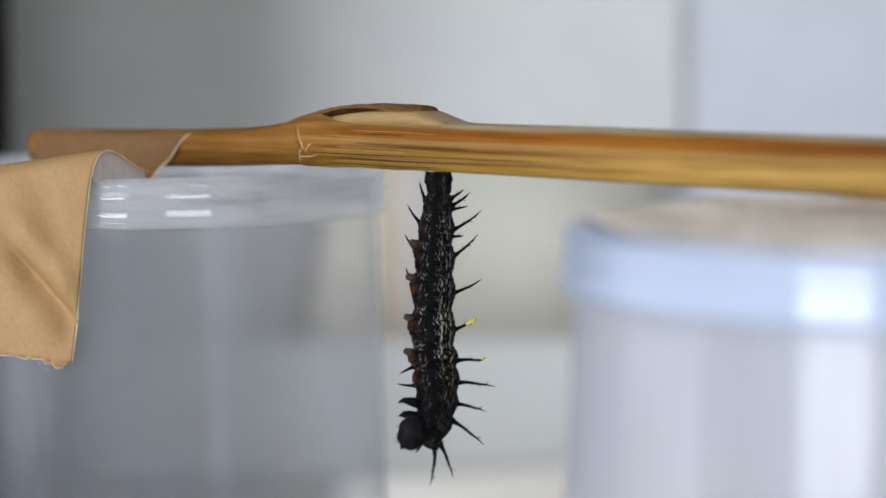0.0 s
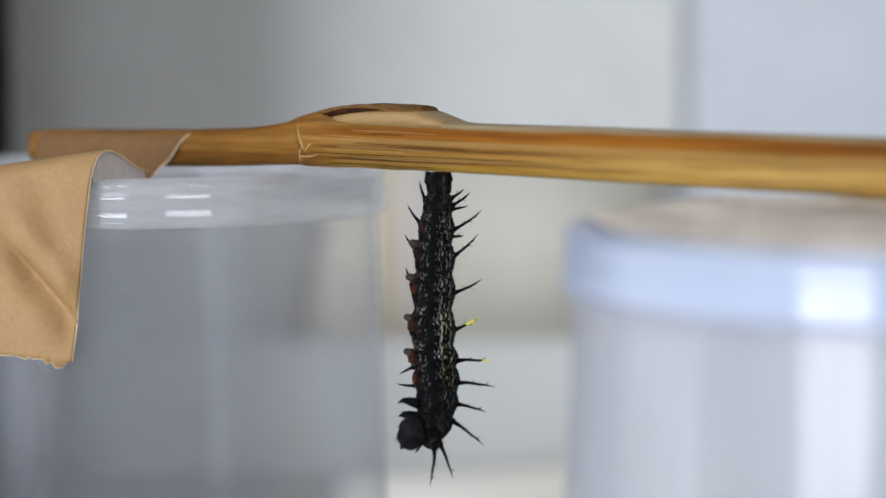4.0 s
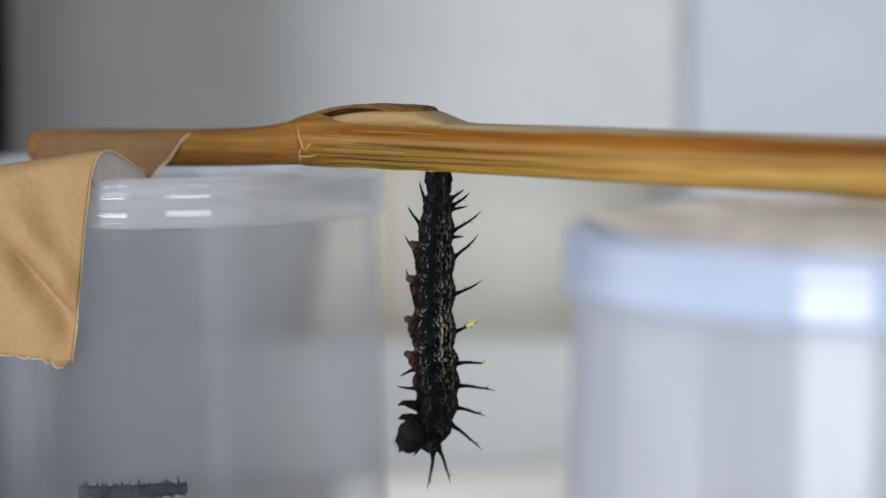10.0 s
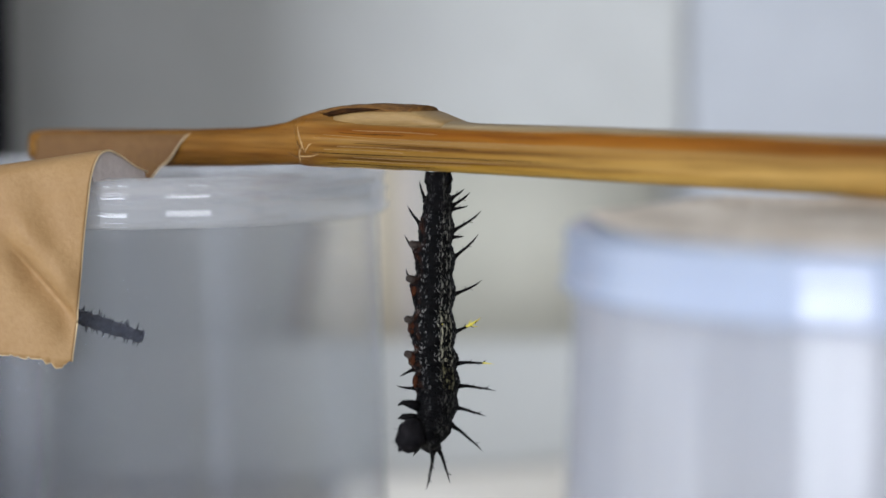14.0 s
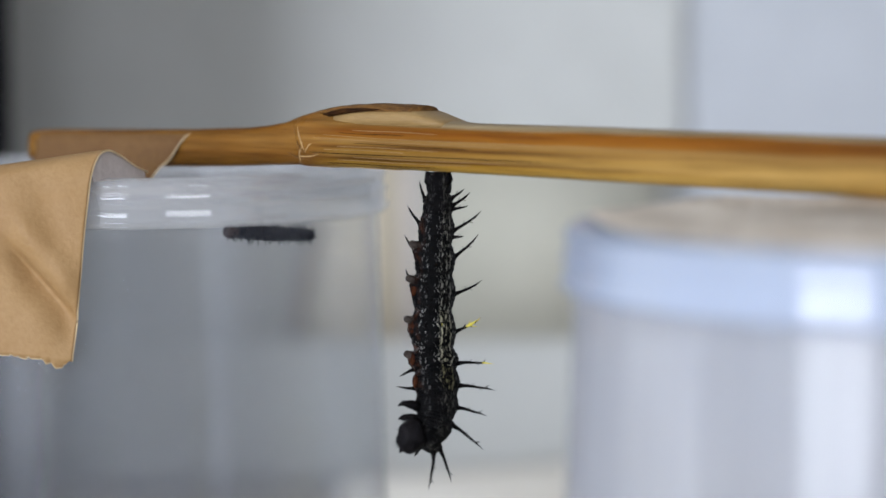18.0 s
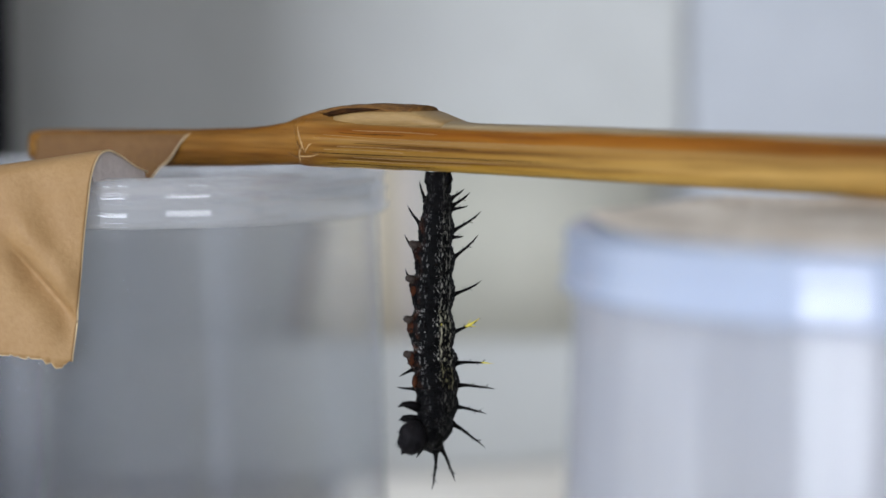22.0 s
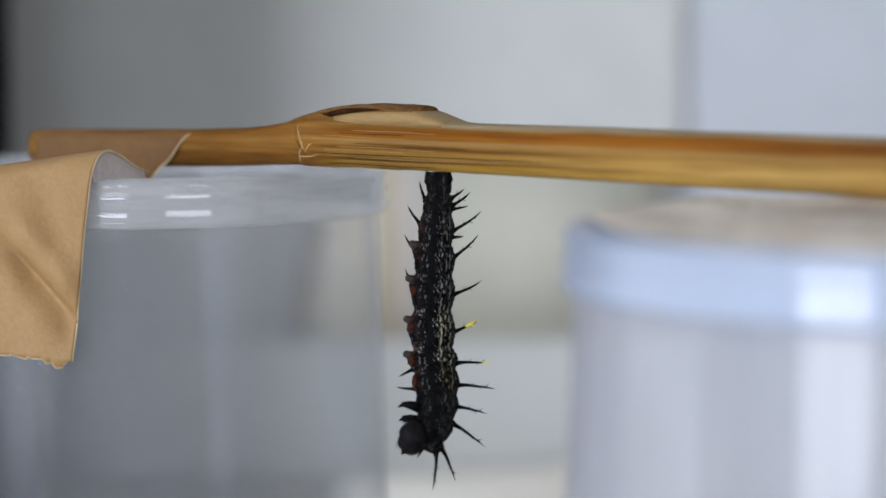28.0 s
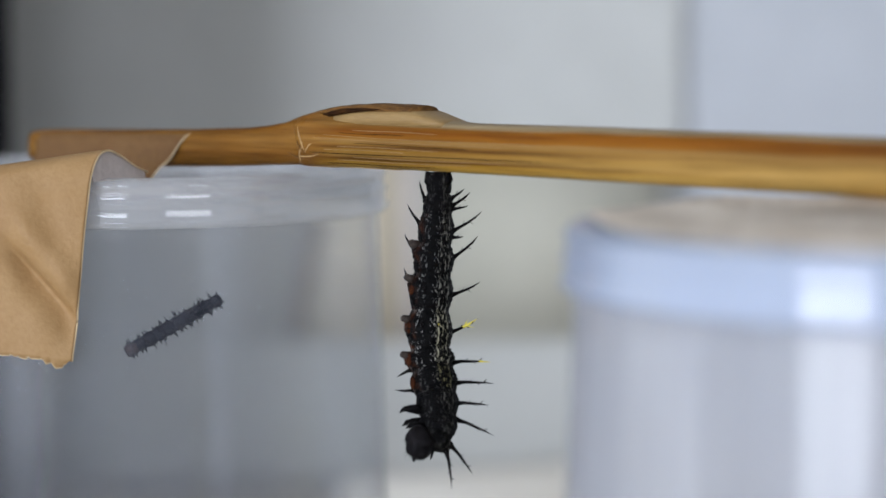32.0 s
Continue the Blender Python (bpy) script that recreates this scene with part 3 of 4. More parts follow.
def spline(points, n):
    """Catmull-Rom through points."""
    p = [Vector(q) for q in points]
    p = [2 * p[0] - p[1]] + p + [2 * p[-1] - p[-2]]
    out = []
    for k in range(n):
        s = k / (n - 1) * (len(p) - 3)
        i = min(int(s), len(p) - 4)
        u = s - i
        a, b, c, d = p[i:i + 4]
        out.append(0.5 * ((2 * b) + (c - a) * u + (2 * a - 5 * b + 4 * c - d) * u * u + (3 * b - 3 * c + d - a) * u ** 3))
    return out


def make_tape():
    tape = tagged(new("masking_tape"), "wrinkled tan masking tape holding the stick to the lid", "tape")
    # the flap: from the lid over a raised fold and down the front of the cup
    right = spline([(-0.0360, 0.3060, 0.0930), (-0.0372, 0.3025, 0.0940), (-0.0385, 0.3000, 0.0953), (-0.0398, 0.2980, 0.0960), (-0.0408, 0.2962, 0.0952), (-0.0415, 0.2950, 0.0926),
                    (-0.0421, 0.2944, 0.0873), (-0.0428, 0.2940, 0.0794), (-0.0437, 0.2936, 0.0714)], 120)
    rows = []
    for i, p in enumerate(right):
        u = i / 119
        row = []
        for j in range(72):
            v = j / 71
            q = p + Vector((-0.0215, 0.0, 0.0)) * v
            lean = -0.0032 * v * math.exp(-((u - 0.40) / 0.22) ** 2) + (0.0021 * v ** 1.2 if u > 0.9 else 0.0021 * v ** 1.2 * max(0, (u - 0.55) / 0.35))
            q.z += lean
            q.y += 0.010 * v * v * max(0, u - 0.45)
            # long diagonal crease and soft dents
            c = u - (0.925 - 0.31 * v)
            env = math.exp(-((v - 0.20) / 0.20) ** 4)
            fold = math.exp(-(c / 0.012) ** 2) if c < 0 else math.exp(-(c / 0.045) ** 2)
            q.y += (0.0020 * fold - 0.0009 * math.exp(-((c + 0.055) / 0.035) ** 2)) * env
            q.y += 0.0006 * math.exp(-((u - 0.70) / 0.05) ** 2 - ((v - 0.22) / 0.10) ** 2)
            q.y += 0.0004 * noise.noise((8 * u, 5 * v, 1))
            if i == 119:
                q.z += 0.0004 * noise.noise((40 * v, 0, 5)) + 0.00025 * noise.noise((110 * v, 1, 5)) - 0.0008 * math.exp(-((v - 0.08) / 0.05) ** 2)
            row.append(q)
        rows.append(row)
    part("flap", sheet(rows, "flap", 0.00018, MAT_TAPE), tape)
    # the pale sticky side, turned back under the fold
    back = []
    for i in range(5, 72):
        p = rows[i][0]
        back.append([Vector((p.x + 0.0001 + 0.0002 * q / 7, p.y + 0.0004, p.z + (0.0924 - p.z) * q / 7 - 0.00012 * (1 - q / 7))) for q in range(8)])
    part("turned_back_fold", sheet(back, "turned_back_fold", 0.00012, MAT_TAPE_BACK), tape, "pale sticky side of the tape")
    edge = [r[0] + Vector((0.00004, -0.00002, 0)) for r in rows]
    part("cut_edge", mesh_of("cut_edge", *tube(edge, [0.00011] * len(edge), 5), MAT_TAPE_EDGE), tape, "pale cut edge of the tape")
    torn = [p + Vector((0, -0.00006, -0.00004 + 0.00012 * noise.noise((900 * p.x, 3, 2)))) for p in rows[-1][2:34]]
    part("torn_edge", mesh_of("torn_edge", *tube(torn, [0.00007 + 0.00007 * abs(noise.noise((1300 * p.x, 7, 1))) for p in torn], 6), MAT_TAPE_EDGE), tape, "ragged pale torn end of the tape")
    # the wrap over the stick
    yaw = Matrix.Translation(STICK_O) @ pose(0, 0, 0, 0, 0, STICK_YAW)
    t = np.array(STICK)
    rows = []
    for i in range(40):
        u = i / 39
        row = []
        for j in range(30):
            v = j / 29
            reach = min(1.0, max(0.0, (u - 0.72) / 0.2))
            path = [(2.9, -0.6), (3.05, 3.0), (2.6, 4.6), (0.0, 5.05), (-2.5, 4.75), (-3.25, 3.6), (-3.5, 1.2), (-3.9 - 0.3 * reach, -0.3 - 0.9 * reach), (-4.2 - 2.3 * reach, -0.5 - 1.8 * reach)]
            s = v * (len(path) - 1)
            k = min(int(s), len(path) - 2)
            y = path[k][0] + (path[k + 1][0] - path[k][0]) * (s - k)
            z = path[k][1] + (path[k + 1][1] - path[k][1]) * (s - k)
            slant = 4.0 * (5.0 - z) / 5.0 - 0.85 * max(0.0, -3.5 - y)
            x = -66.6 + (28.5 - slant) * u
            hi = float(np.interp(x, t[:, 0], t[:, 2]))
            lo = float(np.interp(x, t[:, 0], t[:, 1]))
            k = min(1.0, max(0.0, (z + 1.0) / 2.2))
            z += (-1.25 + (hi - 4.2) * 0.9) * k + (lo + 0.6) * (1 - k)
            z += 0.12 * noise.noise((x * 0.25, 4 * v, 7))
            row.append(yaw @ Vector((x / 1000, (y - 0.1 * noise.noise((x * 0.2, 3 * v, 3))) / 1000, z / 1000 + 0.00025)))
        rows.append(row)
    part("wrap", sheet(rows, "wrap", -0.00018, MAT_TAPE_DOWN), tape, "darker tape stuck down over the stick")
    edge = [p for p in rows[-1]]
    part("cut_edge", mesh_of("cut_edge", *tube(edge, [0.00008] * len(edge), 5), MAT_TAPE_EDGE), tape, "pale cut edge of the tape")


make_tape()

# ---- the hanging caterpillar ----
MM = 0.0000664  # one unit of the half widths
# joints from the tail down, in mm from the hanging point, placed to fit the outline in the camera's view; the fore body
# leans out from the stick, towards the camera
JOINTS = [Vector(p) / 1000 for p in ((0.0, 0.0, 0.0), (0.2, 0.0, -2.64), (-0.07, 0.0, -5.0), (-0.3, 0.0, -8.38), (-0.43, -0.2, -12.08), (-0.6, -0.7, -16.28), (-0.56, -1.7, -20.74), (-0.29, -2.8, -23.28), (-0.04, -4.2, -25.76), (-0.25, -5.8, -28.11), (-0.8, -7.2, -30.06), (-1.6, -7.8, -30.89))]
HALF = [22, 21, 27, 31, 35, 36, 38, 38, 36, 32, 27, 24]
SKINS = [MAT_SKIN_DARK, MAT_SKIN_DARK, MAT_SKIN, MAT_SKIN, MAT_SKIN, MAT_SKIN_Y, MAT_SKIN_Y, MAT_SKIN_LOW, MAT_SKIN_DARK, MAT_SKIN_DARK, MAT_SKIN_DARK]
# azimuth (0 right, -90 to the front, 180 left), place along the segment, length in mm, lift in degrees
SPINES = {
    1: [(0, 0.16, 1.8, 34), (8, 0.55, 2.7, 34), (-12, 0.68, 2.0, 10), (180, 0.42, 2.4, 58), (-60, 0.5, 0.9, 30), (80, 0.5, 1.5, 20)],
    2: [(0, 0.56, 4.1, 30), (-10, 0.76, 1.4, 0), (180, 0.40, 2.7, 43), (-70, 0.5, 0.9, 40), (90, 0.5, 2.0, 20)],
    3: [(0, 0.46, 4.0, 36), (180, 0.36, 2.6, 46), (-65, 0.5, 0.9, 40), (90, 0.5, 2.0, 20)],
    4: [(0, 0.54, 3.7, 20), (180, 0.36, 2.3, 53), (-110, 0.5, 0.9, 40), (90, 0.5, 2.0, 20)],
    5: [(0, 0.56, 3.6, 19), (-110, 0.5, 0.9, 40), (180, 0.40, 0.9, 50), (90, 0.5, 2.0, 20)],
    6: [(0, 0.70, 4.3, -2), (180, 0.78, 1.9, -16), (-62, 0.5, 0.9, 11.5), (90, 0.5, 2.0, 0)],
    7: [(0, 0.66, 4.5, -8), (180, 0.62, 2.3, 4), (-65, 0.5, 0.9, 0), (90, 0.5, 2.0, 0)],
    8: [(0, 0.46, 3.7, -5), (-60, 0.5, 0.9, -10), (90, 0.5, 2.4, -10)],
    9: [(2, 0.10, 4.7, -18), (-60, 0.5, 0.9, -20), (90, 0.5, 2.4, -30)],
    10: [(0, 0.20, 4.2, -22), (-14, 0.95, 4.6, -53), (-70, 0.5, 0.9, -20), (80, 0.5, 2.6, -20)],
}


def segment_mesh(h0, h1, length, seed, skin, dorsal, belly, at):
    """One body ring: bulging, with fine folds, origin at its upper joint and axis down."""
    rings = []
    for i in range(37):
        u = -0.06 + 1.12 * i / 36
        base = h0 + (h1 - h0) * u
        swell = 1.045 - (0.17 if belly == 1 else 0.11) * (1 - math.sin(math.pi * min(1, max(0, u))) ** 0.7) + 0.016 * math.cos(2 * math.pi * 6 * u)
        if u < 0 or u > 1:
            swell *= 0.90
        ring = []
        for j in range(48):
            a = 2 * math.pi * j / 48
            c, s = math.cos(a), math.sin(a)
            r = base * swell * (1 + 0.035 * noise.noise((2 * c, 2 * s, seed + 3 * u)) + 0.030 * noise.noise((7 * c, 7 * s, seed + 11 * u)))
            r += 0.00016 * math.exp(-((math.atan2(s, c) / 0.35) ** 2) - ((u - 0.45) / 0.22) ** 2) * dorsal
            r += 0.00050 * belly * math.exp(-((a - math.pi - 0.15) / 0.55) ** 2 - ((u - at - 0.12) / 0.24) ** 2)
            ring.append((r * c, r * s, -u * length))
        rings.append(ring)
    return mesh_of("ring", *loft(rings), skin)


def spine_geo(length, side, curve):
    """A scolus along +x: swollen foot, slightly curved shaft, a few short side bristles."""
    core = [(-0.0001, 0, 0), (0.08 * length, 0, 0), (0.25 * length, 0, 0.01 * length), (0.5 * length, 0, curve * 0.03 * length), (0.78 * length, 0, curve * 0.08 * length), (length, 0, curve * 0.15 * length)]
    pieces = [tube(core, [0.00046, 0.00028, 0.00019, 0.00015, 0.00010, 0.000018], 9)]
    for k in range(side):
        s = 0.34 + 0.40 * k / max(1, side - 1)
        a = (1.2, -1.1, 2.4, -2.2)[k % 4]
        root = Vector((s * length, 0, curve * 0.05 * s * length))
        w = Vector((0.85, 0.55 * math.cos(a), 0.85 * math.sin(a))).normalized()
        ln = 0.00062 * (1.15 - 0.5 * s)
        pieces.append(tube([root, root + w * ln * 0.6, root + w * ln], [0.00007, 0.00005, 0.000012], 5))
    return join(*pieces)


def proleg_geo():
    v, f = tube([(0, 0, 0), (0.0007, 0, 0), (0.00105, 0, 0.00005), (0.00125, 0, 0.0001)], [0.00060, 0.00046, 0.00040, 0.00022], 12)
    return v, f


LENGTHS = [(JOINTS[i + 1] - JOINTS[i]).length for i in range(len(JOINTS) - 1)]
SHARE = {2: -0.10, 3: -0.10, 5: 0.10, 6: 0.25, 7: 0.42, 8: 0.48, 9: 0.40, 10: 0.25}


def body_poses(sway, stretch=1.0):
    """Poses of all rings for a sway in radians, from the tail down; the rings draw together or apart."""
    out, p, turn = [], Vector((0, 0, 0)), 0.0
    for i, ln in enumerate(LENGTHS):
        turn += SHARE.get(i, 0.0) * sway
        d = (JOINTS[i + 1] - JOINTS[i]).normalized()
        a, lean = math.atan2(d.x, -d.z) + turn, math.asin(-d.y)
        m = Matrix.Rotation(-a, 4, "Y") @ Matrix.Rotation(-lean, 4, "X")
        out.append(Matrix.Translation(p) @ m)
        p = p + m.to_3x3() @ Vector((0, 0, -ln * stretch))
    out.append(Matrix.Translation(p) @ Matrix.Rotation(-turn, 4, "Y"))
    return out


PROLEG_AT = {3: 0.12, 4: 0.20, 5: 0.29, 6: 0.27}


def make_caterpillar():
    cat = tagged(new("caterpillar"), "black spiny caterpillar hanging head down from the bamboo stick", "caterpillar")
    cat.matrix_basis = Matrix.Translation((STICK_O[0] + 0.0003, STICK_O[1], STICK_O[2] + 0.0002))
    parts = []
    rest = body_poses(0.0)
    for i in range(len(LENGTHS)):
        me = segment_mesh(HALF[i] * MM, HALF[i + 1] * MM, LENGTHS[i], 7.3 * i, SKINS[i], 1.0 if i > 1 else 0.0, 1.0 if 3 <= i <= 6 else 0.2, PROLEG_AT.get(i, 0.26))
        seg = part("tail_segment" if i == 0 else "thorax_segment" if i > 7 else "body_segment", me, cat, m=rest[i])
        for k, (az, at, ln, lift) in enumerate(SPINES.get(i, [])):
            r = (HALF[i] + (HALF[i + 1] - HALF[i]) * at) * MM * 0.97
            m = Matrix.Translation((r * math.cos(radians(az)), r * math.sin(radians(az)), -at * LENGTHS[i])) @ Matrix.Rotation(radians(az), 4, "Z") @ Matrix.Rotation(radians(-lift), 4, "Y")
            curve = 1.0 if lift >= 0 else -0.6
            ln = ln / 1000
            part("spine", mesh_of("spine", *spine_geo(ln, 0 if az == 180 else 3 if ln > 0.0025 else 1, curve), MAT_SPINE), seg, m=m)
            if i in (5, 6) and az == 0:
                rise = [(q, 0, curve * float(np.interp(q / ln, [0, 0.25, 0.5, 0.78, 1.0], [0, 0.01, 0.03, 0.08, 0.15])) * ln) for q in np.linspace(0.40 * ln, 0.97 * ln, 5) if i == 5] or [(0.66 * ln, 0, curve * 0.058 * ln), (0.78 * ln, 0, curve * 0.08 * ln), (1.02 * ln, 0, curve * 0.155 * ln)]
                geo = tube(rise, [0.00016, 0.00018, 0.00015, 0.00010, 0.00003] if i == 5 else [0.00011, 0.00012, 0.00002], 7)
                if i == 5:
                    geo = join(geo, tube([(0.55 * ln, 0, 0.05 * ln), (0.68 * ln, -0.0001, -0.05 * ln), (0.80 * ln, -0.0001, -0.10 * ln)], [0.00009, 0.00006, 0.00001], 5),
                               tube([(0.5 * ln, 0, 0.05 * ln), (0.6 * ln, -0.0001, 0.14 * ln), (0.7 * ln, -0.0001, 0.20 * ln)], [0.00008, 0.00005, 0.00001], 5))
                part("spine", mesh_of("spine", *geo, MAT_SPINE_Y), seg, "yellow part of the spine", m=m)
        if i in (3, 4, 5, 6):
            at = PROLEG_AT[i]
            r = (HALF[i] + (HALF[i + 1] - HALF[i]) * at) * MM
            m = Matrix.Translation((-r * 0.90, -r * 0.30, -at * LENGTHS[i])) @ Matrix.Rotation(radians(198), 4, "Z") @ Matrix.Rotation(radians(-14), 4, "Y")
            part("proleg", mesh_of("proleg", *proleg_geo(), MAT_PROLEG), seg, "stubby grey proleg", m=m)
        if i in (4, 5, 6, 7):
            blob = []
            for q in range(6):
                u = q / 5
                rr = 0.00058 * math.sin(math.pi * (0.12 + 0.76 * u))
                blob.append([(rr * 0.42 * math.cos(a), rr * 1.2 * math.sin(a), 0.0015 * (u - 0.5)) for a in (2 * math.pi * k / 12 for k in range(12))])
            at = 0.45
            r = (HALF[i] + (HALF[i + 1] - HALF[i]) * at) * MM
            m = Matrix.Translation((-r * 0.97 - 0.00005, -r * 0.45, -at * LENGTHS[i])) @ Matrix.Rotation(radians(25), 4, "Z")
            part("flank_patch", mesh_of("flank_patch", *loft(blob), MAT_RED), seg, "rust-red patch on the flank", m=m)
        if i == 5:
            flame = [(0.00085 + 0.00010 * q, -HALF[i] * MM * 0.955 + 0.00006 * q, -0.0024 + 0.00028 * q) for q in range(4)]
            part("yellow_fleck", mesh_of("yellow_fleck", *tube(flame, [0.00004, 0.00013, 0.00011, 0.00003], 7), MAT_SPINE_Y), seg, "short yellow fleck on the flank")
        if i in (0,):
            for s in (-1, 1):
                geo = tube([(s * 0.0006, -0.0004, -0.0019), (s * 0.00095, -0.0005, -0.0010), (s * 0.0010, -0.0005, 0.0001)], [0.0006, 0.00078, 0.00045], 10)
                part("clasper", mesh_of("clasper", *geo, MAT_SPINE), seg, "black clasper gripping the silk pad")
        if i in (8, 9):
            for k in range(2):
                g = {(8, 0): 1.15, (8, 1): 1.05, (9, 0): 0.9, (9, 1): 0.6}[(i, k)]
                geo = tube([(0.0004, 0, 0), (-0.0009 * g, -0.0003, 0.0001), (-0.0016 * g, -0.0004, 0.0001), (-0.0021 * g, -0.0004, -0.0003)], [0.00070, 0.00050, 0.00030, 0.00006], 10)
                m = Matrix.Translation((-HALF[i] * MM * 0.85, -0.0006 + 0.0009 * k, -LENGTHS[i] * (0.72 + 0.45 * k)))
                part("leg", mesh_of("leg", *geo, MAT_SPINE), seg, "jointed black leg", m=m)
        parts.append(seg)
    # head capsule with two lobes, mouth and stubs
    rings = []
    for q in range(15):
        u = q / 14
        rr = 0.00172 * math.sin(math.pi * (0.03 + 0.94 * u)) ** 0.55
        ring = []
        for k in range(28):
            a = 2 * math.pi * k / 28
            notch = 1 - 0.10 * math.exp(-((a - 1.5 * math.pi) / 0.22) ** 2)
            w = 1 + 0.26 * noise.noise((1.4 * math.cos(a), 1.4 * math.sin(a), 3 * u)) + 0.07 * noise.noise((5 * math.cos(a), 5 * math.sin(a), 9 * u))
            ring.append((rr * 0.98 * math.cos(a) * notch * w, rr * math.sin(a) * notch * w, 0.0039 * (0.5 - u)))
        rings.append(ring)
    head = part("head", mesh_of("head", *loft(rings), MAT_HEAD), cat, "shiny black head capsule", m=rest[-1])
    for v in head.data.vertices:
        v.co = Matrix.Rotation(radians(14), 3, "Y") @ v.co + Vector((-0.00133, -0.0008, 0.00093))
    random.seed(4)
    for k in range(16):
        a, b = random.uniform(0, 6.28), random.uniform(-0.9, 0.9)
        d = Vector((math.cos(a) * math.cos(b), math.sin(a) * math.cos(b), math.sin(b)))
        c = Vector((-0.00125, -0.0008, 0.0012)) + d * 0.0018
        part("bristle", mesh_of("bristle", *tube([c, c + d * 0.0004, c + d * 0.0008], [0.00004, 0.00003, 0.000006], 5), MAT_SPINE), head)
    for s in (-1, 1):
        part("mandible", mesh_of("mandible", *tube([(-0.0020, -0.0008 + s * 0.0004, -0.0002), (-0.0025, -0.0008 + s * 0.0003, -0.0006), (-0.0026, -0.0008 + s * 0.0001, -0.0009)], [0.0004, 0.0003, 0.00012], 8), MAT_HEAD), head)
    parts.append(head)
    return cat, parts


cat, cat_parts = make_caterpillar()


def make_silk():
    rings = []
    for q in range(6):
        u = q / 5
        rr = 0.0013 * (1 - u * u) + 0.0002
        rings.append([(rr * (1.0 + 0.25 * noise.noise((2 * math.cos(a), 2 * math.sin(a), q))) * math.cos(a), rr * math.sin(a), -0.0004 * u) for a in (2 * math.pi * k / 18 for k in range(18))])
    ob = part("silk_pad", mesh_of("silk_pad", *loft(rings), MAT_SILK), m=Matrix.Translation((STICK_O[0] + 0.0003, STICK_O[1], STICK_O[2] + 0.0003)))
    tagged(ob, "small white silk pad under the bamboo stick", "silk")


make_silk()

# ---- the small larva in the cup ----
LARVA_N = 10
LARVA_STEP = 0.00129


def make_larva():
    larva = tagged(new("small_larva"), "small dark bristly larva crawling inside the plastic cup", "larva")
    out = []
    for i in range(LARVA_N):
        s = (i - (LARVA_N - 1) / 2) * LARVA_STEP
        rad = 0.00090 * (0.78 + 0.27 * math.sin(math.pi * (i + 0.8) / (LARVA_N + 0.6))) * (1.12 if i == LARVA_N - 1 else 1.0)
        rings = []
        for q in range(9):
            u = q / 8
            rr = rad * (0.80 + 0.22 * math.sin(math.pi * u))
            rings.append([((u - 0.5) * LARVA_STEP * 1.15, rr * math.cos(a), rr * math.sin(a)) for a in (2 * math.pi * k / 16 for k in range(16))])
        head = i == LARVA_N - 1
        seg = part("head" if head else "body_segment", mesh_of("ring", *loft(rings), MAT_LARVA_BROWN if head else MAT_LARVA), larva, m=Matrix.Translation((s, 0, 0)))
        tuft = []
        random.seed(20 + i)
        for k in range(11):
            a = 2 * math.pi * k / 11 + random.uniform(-0.15, 0.15)
            d = Vector((random.uniform(-0.45, 0.35), math.cos(a), math.sin(a))).normalized()
            c = Vector((random.uniform(-0.3, 0.3) * LARVA_STEP, 0, 0)) + d * rad * 0.9
            tuft.append(tube([c, c + d * 0.0004, c + d * random.uniform(0.0005, 0.0009)], [0.00012, 0.00007, 0.00002], 5))
        part("bristle_tuft", mesh_of("bristle_tuft", *join(*tuft), MAT_LARVA), seg)
        out.append(seg)
    return larva, out


larva, larva_parts = make_larva()


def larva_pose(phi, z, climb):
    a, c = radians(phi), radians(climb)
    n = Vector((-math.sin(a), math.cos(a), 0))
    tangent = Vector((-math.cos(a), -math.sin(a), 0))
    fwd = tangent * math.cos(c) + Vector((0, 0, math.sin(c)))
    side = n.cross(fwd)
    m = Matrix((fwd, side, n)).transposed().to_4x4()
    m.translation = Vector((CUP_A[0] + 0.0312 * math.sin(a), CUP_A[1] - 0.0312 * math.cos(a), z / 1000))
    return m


def larva_bend(k):
    """Poses of the rings with the front half bent by k degrees in all."""
    out, half = [], LARVA_N // 2
    for i in range(LARVA_N):
        s = (i - (LARVA_N - 1) / 2) * LARVA_STEP
        out.append([s, 0.0, 0.0])
    p, turn = Vector((out[half - 2][0], 0.0)), 0.0
    for i in range(half - 1, LARVA_N):
        turn += radians(k) / (LARVA_N - half + 1)
        p = p + Vector((math.cos(turn), math.sin(turn))) * LARVA_STEP
        out[i] = [p.x, p.y, turn]
    return [Matrix.Translation((x, y, 0)) @ Matrix.Rotation(r, 4, "Z") for x, y, r in out]


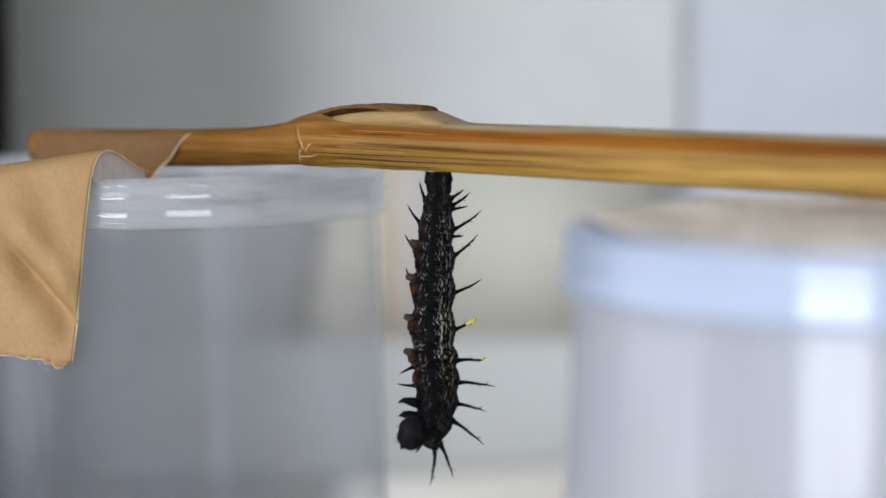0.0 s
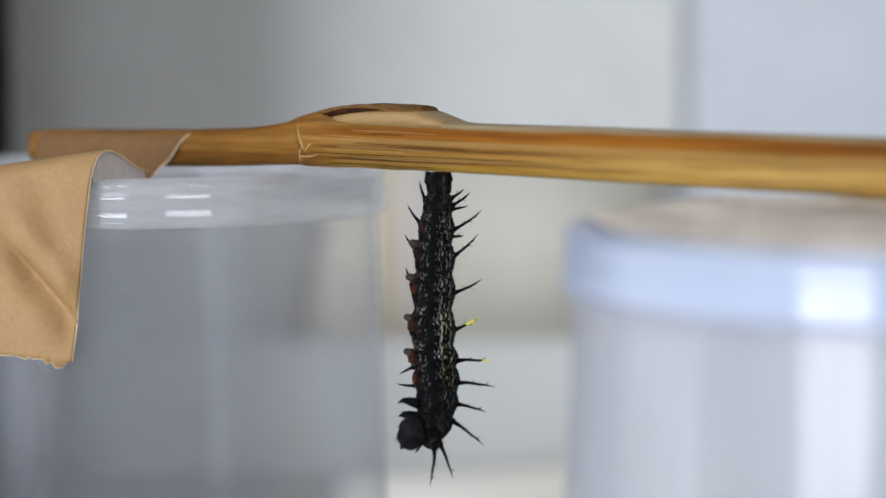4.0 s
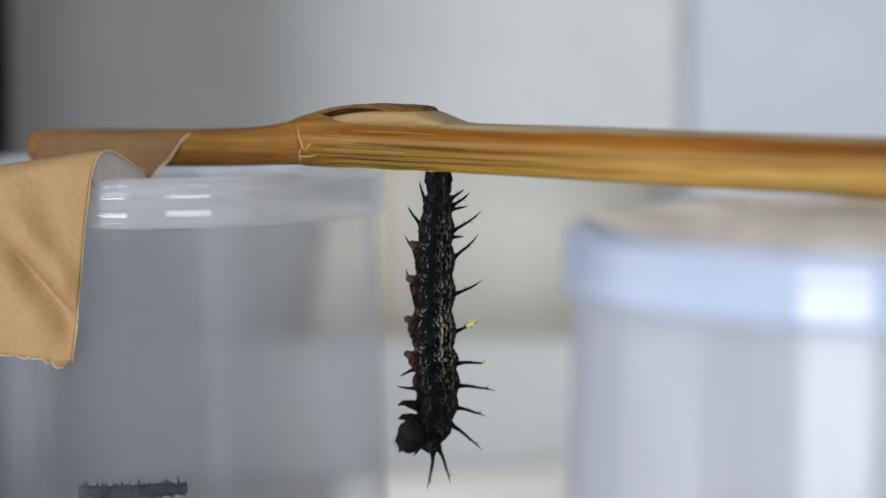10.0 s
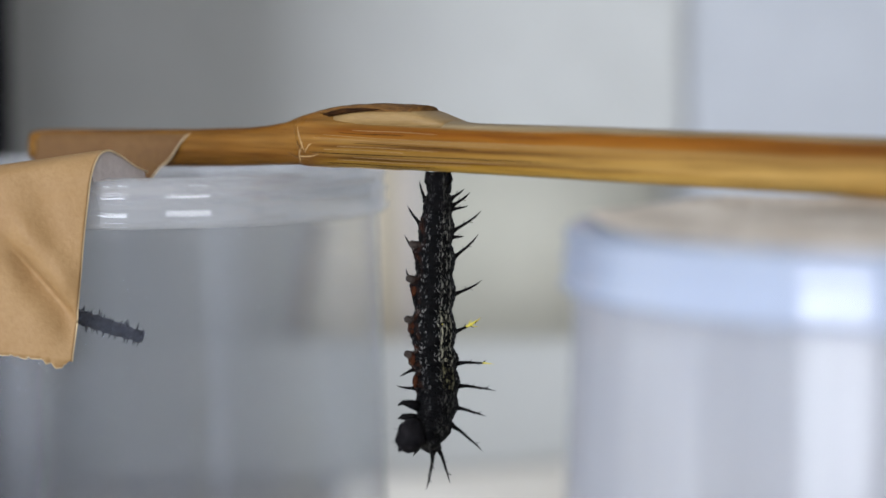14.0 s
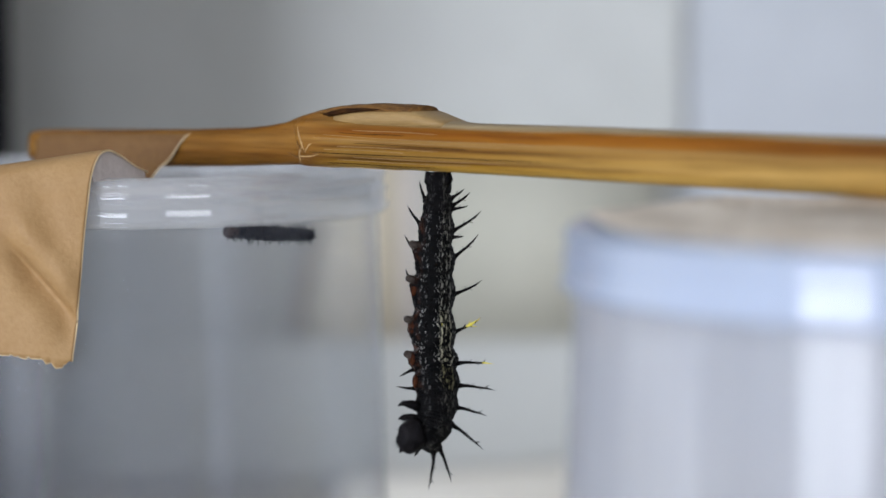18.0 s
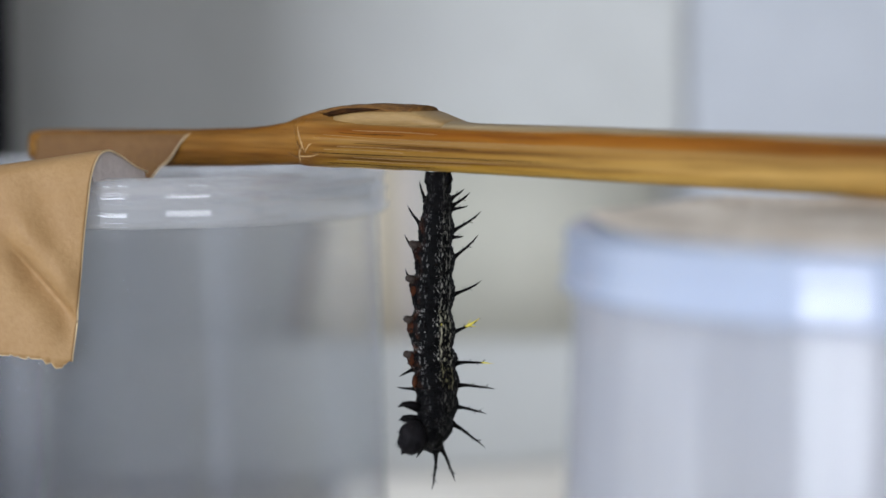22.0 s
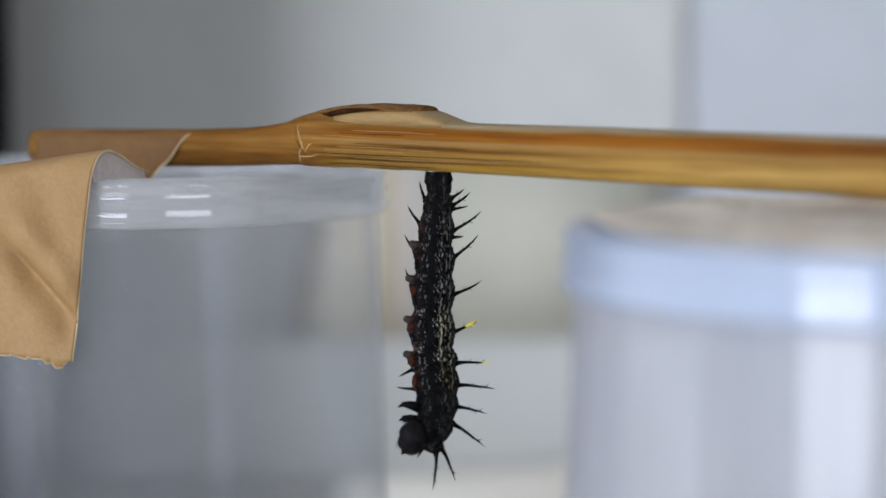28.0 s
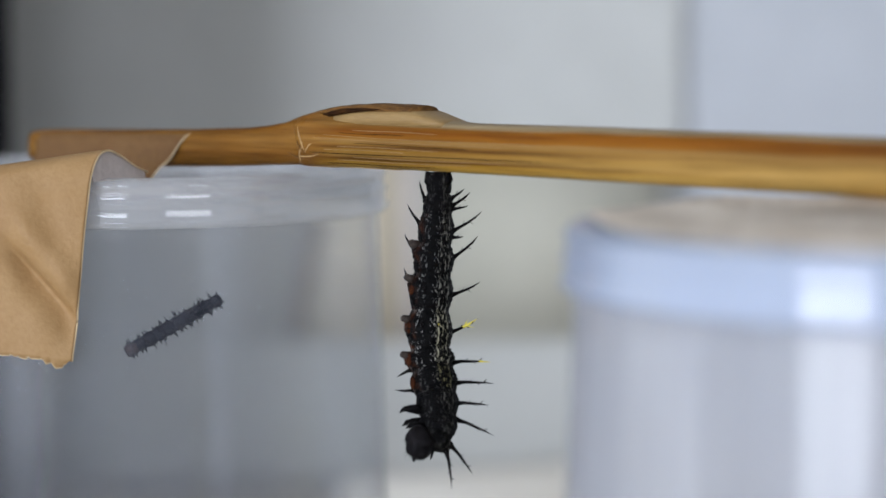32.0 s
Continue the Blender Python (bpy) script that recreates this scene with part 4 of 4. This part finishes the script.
def motions():
    # sway of the hanging caterpillar: seconds, shift of the lowest spines in the outline's units
    sway = [(0, 0), (0.5, 14), (1, -3), (1.5, 6), (2, -23), (2.5, -5), (3, 4), (3.5, -1), (4.5, 0), (5.5, 17), (6, -1), (6.5, -1), 
            (7, 0), (7.5, -2), (8, -6), (8.5, -8), (9, -5), (9.5, -8), (10, -5), (10.5, -8), (11, -9), (11.5, -1), (12, -2), (12.5, -1), 
            (13, 3), (13.5, -3), (14, -6), (14.5, -3), (15.5, -8), (16.5, -13), (17, 6), (17.5, -8), (18, -3), (18.5, -3), (19, -5), (19.5, -8), 
            (20, 0), (20.5, 14), (21, 23), (21.5, 7), (22, 3), (22.5, 7), (23, 20), (23.5, 1), (24, 12), (24.5, 17), (25, 7), (25.5, -5), 
            (26.5, 17), (27.5, 38), (28, 4), (28.5, 10), (29, 0), (29.5, 6), (30, 38), (30.5, 35), (31, 38), (31.5, 6), (32, 34)]
    drawn = np.array([(0, 0.985), (0.5, 0.970), (1, 0.985), (1.5, 0.977), (2, 0.987), (2.5, 0.981), (3, 0.987), (3.5, 0.985), (5.5, 0.990), (6.5, 1.0), (32, 1.0)])
    poses = [(t, body_poses(d / 199.0, float(np.interp(t, drawn[:, 0], drawn[:, 1])))) for t, d in sway]
    for i, ob in enumerate(cat_parts):
        if i >= 2:
            walk(ob, [(t, p[i]) for t, p in poses])
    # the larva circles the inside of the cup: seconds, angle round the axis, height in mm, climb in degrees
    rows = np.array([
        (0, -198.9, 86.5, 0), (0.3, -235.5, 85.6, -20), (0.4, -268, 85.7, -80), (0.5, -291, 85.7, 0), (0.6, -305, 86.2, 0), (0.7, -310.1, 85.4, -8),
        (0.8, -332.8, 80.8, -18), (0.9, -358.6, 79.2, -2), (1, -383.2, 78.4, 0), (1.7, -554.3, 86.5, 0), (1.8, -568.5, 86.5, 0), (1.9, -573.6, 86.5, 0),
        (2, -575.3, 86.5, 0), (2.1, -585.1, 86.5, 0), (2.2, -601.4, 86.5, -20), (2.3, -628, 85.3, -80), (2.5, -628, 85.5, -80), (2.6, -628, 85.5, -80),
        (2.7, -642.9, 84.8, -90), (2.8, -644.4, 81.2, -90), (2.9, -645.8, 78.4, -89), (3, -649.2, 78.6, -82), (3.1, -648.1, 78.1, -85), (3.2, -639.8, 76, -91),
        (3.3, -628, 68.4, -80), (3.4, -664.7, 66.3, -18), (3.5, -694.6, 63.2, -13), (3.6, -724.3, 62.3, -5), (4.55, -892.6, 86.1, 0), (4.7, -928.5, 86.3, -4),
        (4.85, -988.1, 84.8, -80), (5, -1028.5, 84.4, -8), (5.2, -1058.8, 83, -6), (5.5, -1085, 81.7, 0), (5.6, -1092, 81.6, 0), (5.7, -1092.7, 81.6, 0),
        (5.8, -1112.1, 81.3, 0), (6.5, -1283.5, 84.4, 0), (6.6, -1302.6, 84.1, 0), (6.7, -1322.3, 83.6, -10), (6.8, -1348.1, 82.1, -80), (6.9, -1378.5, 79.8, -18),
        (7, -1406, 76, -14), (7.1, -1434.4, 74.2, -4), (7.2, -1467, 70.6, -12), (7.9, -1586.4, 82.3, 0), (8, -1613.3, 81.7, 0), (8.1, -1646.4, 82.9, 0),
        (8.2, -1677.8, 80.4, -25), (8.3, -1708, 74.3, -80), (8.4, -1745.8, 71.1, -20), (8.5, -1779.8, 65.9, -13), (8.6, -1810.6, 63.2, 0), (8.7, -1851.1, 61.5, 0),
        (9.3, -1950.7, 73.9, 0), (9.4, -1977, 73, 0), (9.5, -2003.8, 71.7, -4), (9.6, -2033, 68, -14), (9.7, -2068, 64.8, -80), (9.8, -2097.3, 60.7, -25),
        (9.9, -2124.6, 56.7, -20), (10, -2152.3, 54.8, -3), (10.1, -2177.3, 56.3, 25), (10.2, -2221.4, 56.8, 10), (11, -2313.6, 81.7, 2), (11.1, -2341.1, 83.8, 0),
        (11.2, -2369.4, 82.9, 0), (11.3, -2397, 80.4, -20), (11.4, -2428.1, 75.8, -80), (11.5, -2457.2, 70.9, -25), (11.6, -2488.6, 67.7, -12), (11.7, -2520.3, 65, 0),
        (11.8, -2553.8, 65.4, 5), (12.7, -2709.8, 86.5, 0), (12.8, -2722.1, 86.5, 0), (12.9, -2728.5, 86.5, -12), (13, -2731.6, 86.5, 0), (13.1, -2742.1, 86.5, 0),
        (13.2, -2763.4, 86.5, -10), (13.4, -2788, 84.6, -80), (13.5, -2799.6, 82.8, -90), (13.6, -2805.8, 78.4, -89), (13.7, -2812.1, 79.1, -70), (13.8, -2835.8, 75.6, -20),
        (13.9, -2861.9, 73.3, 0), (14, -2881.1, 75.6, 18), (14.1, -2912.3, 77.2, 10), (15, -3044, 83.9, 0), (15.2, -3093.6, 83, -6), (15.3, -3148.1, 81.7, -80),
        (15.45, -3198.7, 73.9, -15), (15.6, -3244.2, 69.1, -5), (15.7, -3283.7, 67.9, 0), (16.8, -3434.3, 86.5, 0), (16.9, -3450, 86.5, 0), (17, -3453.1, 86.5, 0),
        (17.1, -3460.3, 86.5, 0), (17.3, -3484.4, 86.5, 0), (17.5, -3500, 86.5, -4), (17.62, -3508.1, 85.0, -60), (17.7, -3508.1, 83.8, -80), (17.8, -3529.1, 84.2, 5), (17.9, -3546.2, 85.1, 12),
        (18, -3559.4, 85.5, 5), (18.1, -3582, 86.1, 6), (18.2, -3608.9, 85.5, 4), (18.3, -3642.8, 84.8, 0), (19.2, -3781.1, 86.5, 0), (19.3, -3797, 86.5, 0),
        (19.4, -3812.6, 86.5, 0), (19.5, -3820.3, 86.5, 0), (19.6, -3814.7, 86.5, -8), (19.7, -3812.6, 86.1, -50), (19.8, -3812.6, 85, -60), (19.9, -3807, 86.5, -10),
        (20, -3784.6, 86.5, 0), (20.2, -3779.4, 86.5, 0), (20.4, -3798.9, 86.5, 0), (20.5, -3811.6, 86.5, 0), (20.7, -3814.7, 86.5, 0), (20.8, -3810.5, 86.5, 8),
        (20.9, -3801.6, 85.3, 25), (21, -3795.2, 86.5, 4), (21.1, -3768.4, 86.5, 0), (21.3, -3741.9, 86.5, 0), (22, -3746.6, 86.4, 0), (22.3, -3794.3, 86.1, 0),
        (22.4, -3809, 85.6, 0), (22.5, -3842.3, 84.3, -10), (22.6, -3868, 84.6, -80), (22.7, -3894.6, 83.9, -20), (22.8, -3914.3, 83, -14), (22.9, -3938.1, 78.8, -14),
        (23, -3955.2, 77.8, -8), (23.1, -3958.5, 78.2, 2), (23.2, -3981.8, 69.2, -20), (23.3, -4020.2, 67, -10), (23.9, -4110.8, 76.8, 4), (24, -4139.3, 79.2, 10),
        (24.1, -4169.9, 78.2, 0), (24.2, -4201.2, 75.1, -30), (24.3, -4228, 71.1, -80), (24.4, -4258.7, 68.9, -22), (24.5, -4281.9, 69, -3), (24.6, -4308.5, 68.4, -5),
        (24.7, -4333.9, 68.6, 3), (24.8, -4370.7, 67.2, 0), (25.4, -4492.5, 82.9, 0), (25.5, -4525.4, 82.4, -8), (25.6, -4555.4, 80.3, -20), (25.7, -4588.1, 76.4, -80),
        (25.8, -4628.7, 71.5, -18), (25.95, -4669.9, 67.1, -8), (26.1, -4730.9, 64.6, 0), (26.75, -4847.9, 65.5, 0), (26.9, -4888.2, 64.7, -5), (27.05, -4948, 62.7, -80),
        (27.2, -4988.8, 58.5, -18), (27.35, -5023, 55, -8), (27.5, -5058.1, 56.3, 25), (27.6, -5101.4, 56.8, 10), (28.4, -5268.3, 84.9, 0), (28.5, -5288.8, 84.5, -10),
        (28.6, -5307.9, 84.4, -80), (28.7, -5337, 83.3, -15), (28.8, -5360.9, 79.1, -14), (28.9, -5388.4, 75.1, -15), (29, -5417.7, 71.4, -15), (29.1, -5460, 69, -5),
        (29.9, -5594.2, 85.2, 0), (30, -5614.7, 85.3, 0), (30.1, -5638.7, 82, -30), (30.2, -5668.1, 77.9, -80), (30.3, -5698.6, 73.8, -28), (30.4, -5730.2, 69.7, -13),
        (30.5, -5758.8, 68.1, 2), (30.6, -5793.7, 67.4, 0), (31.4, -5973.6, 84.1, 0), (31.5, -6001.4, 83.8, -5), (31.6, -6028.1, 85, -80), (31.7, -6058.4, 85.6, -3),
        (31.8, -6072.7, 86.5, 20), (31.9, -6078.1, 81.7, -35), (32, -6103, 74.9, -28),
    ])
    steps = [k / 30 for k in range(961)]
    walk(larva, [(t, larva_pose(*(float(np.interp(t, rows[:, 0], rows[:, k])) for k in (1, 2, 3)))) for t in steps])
    bends = [(0, 0), (2.7, 0), (2.8, -6), (2.9, -35), (3.0, -75), (3.1, -50), (3.2, 14), (3.3, 0), (9.9, 0), (10.0, -6), (10.1, 28), (10.3, 0), (12.8, 0), (12.9, -25), (13.0, 0), (13.5, 0), (13.6, -30), (13.7, -50), (13.8, -8), (13.9, 0),
             (22.9, 0), (23.0, -105), (23.1, 0), (27.4, 0), (27.5, 25), (27.6, 0), (31.7, 0), (31.8, -50), (31.9, 18), (32, 0)]
    poses = [(t, larva_bend(-k)) for t, k in bends]
    for i, ob in enumerate(larva_parts):
        if i >= LARVA_N // 2 - 1:
            walk(ob, [(t, p[i]) for t, p in poses])


motions()
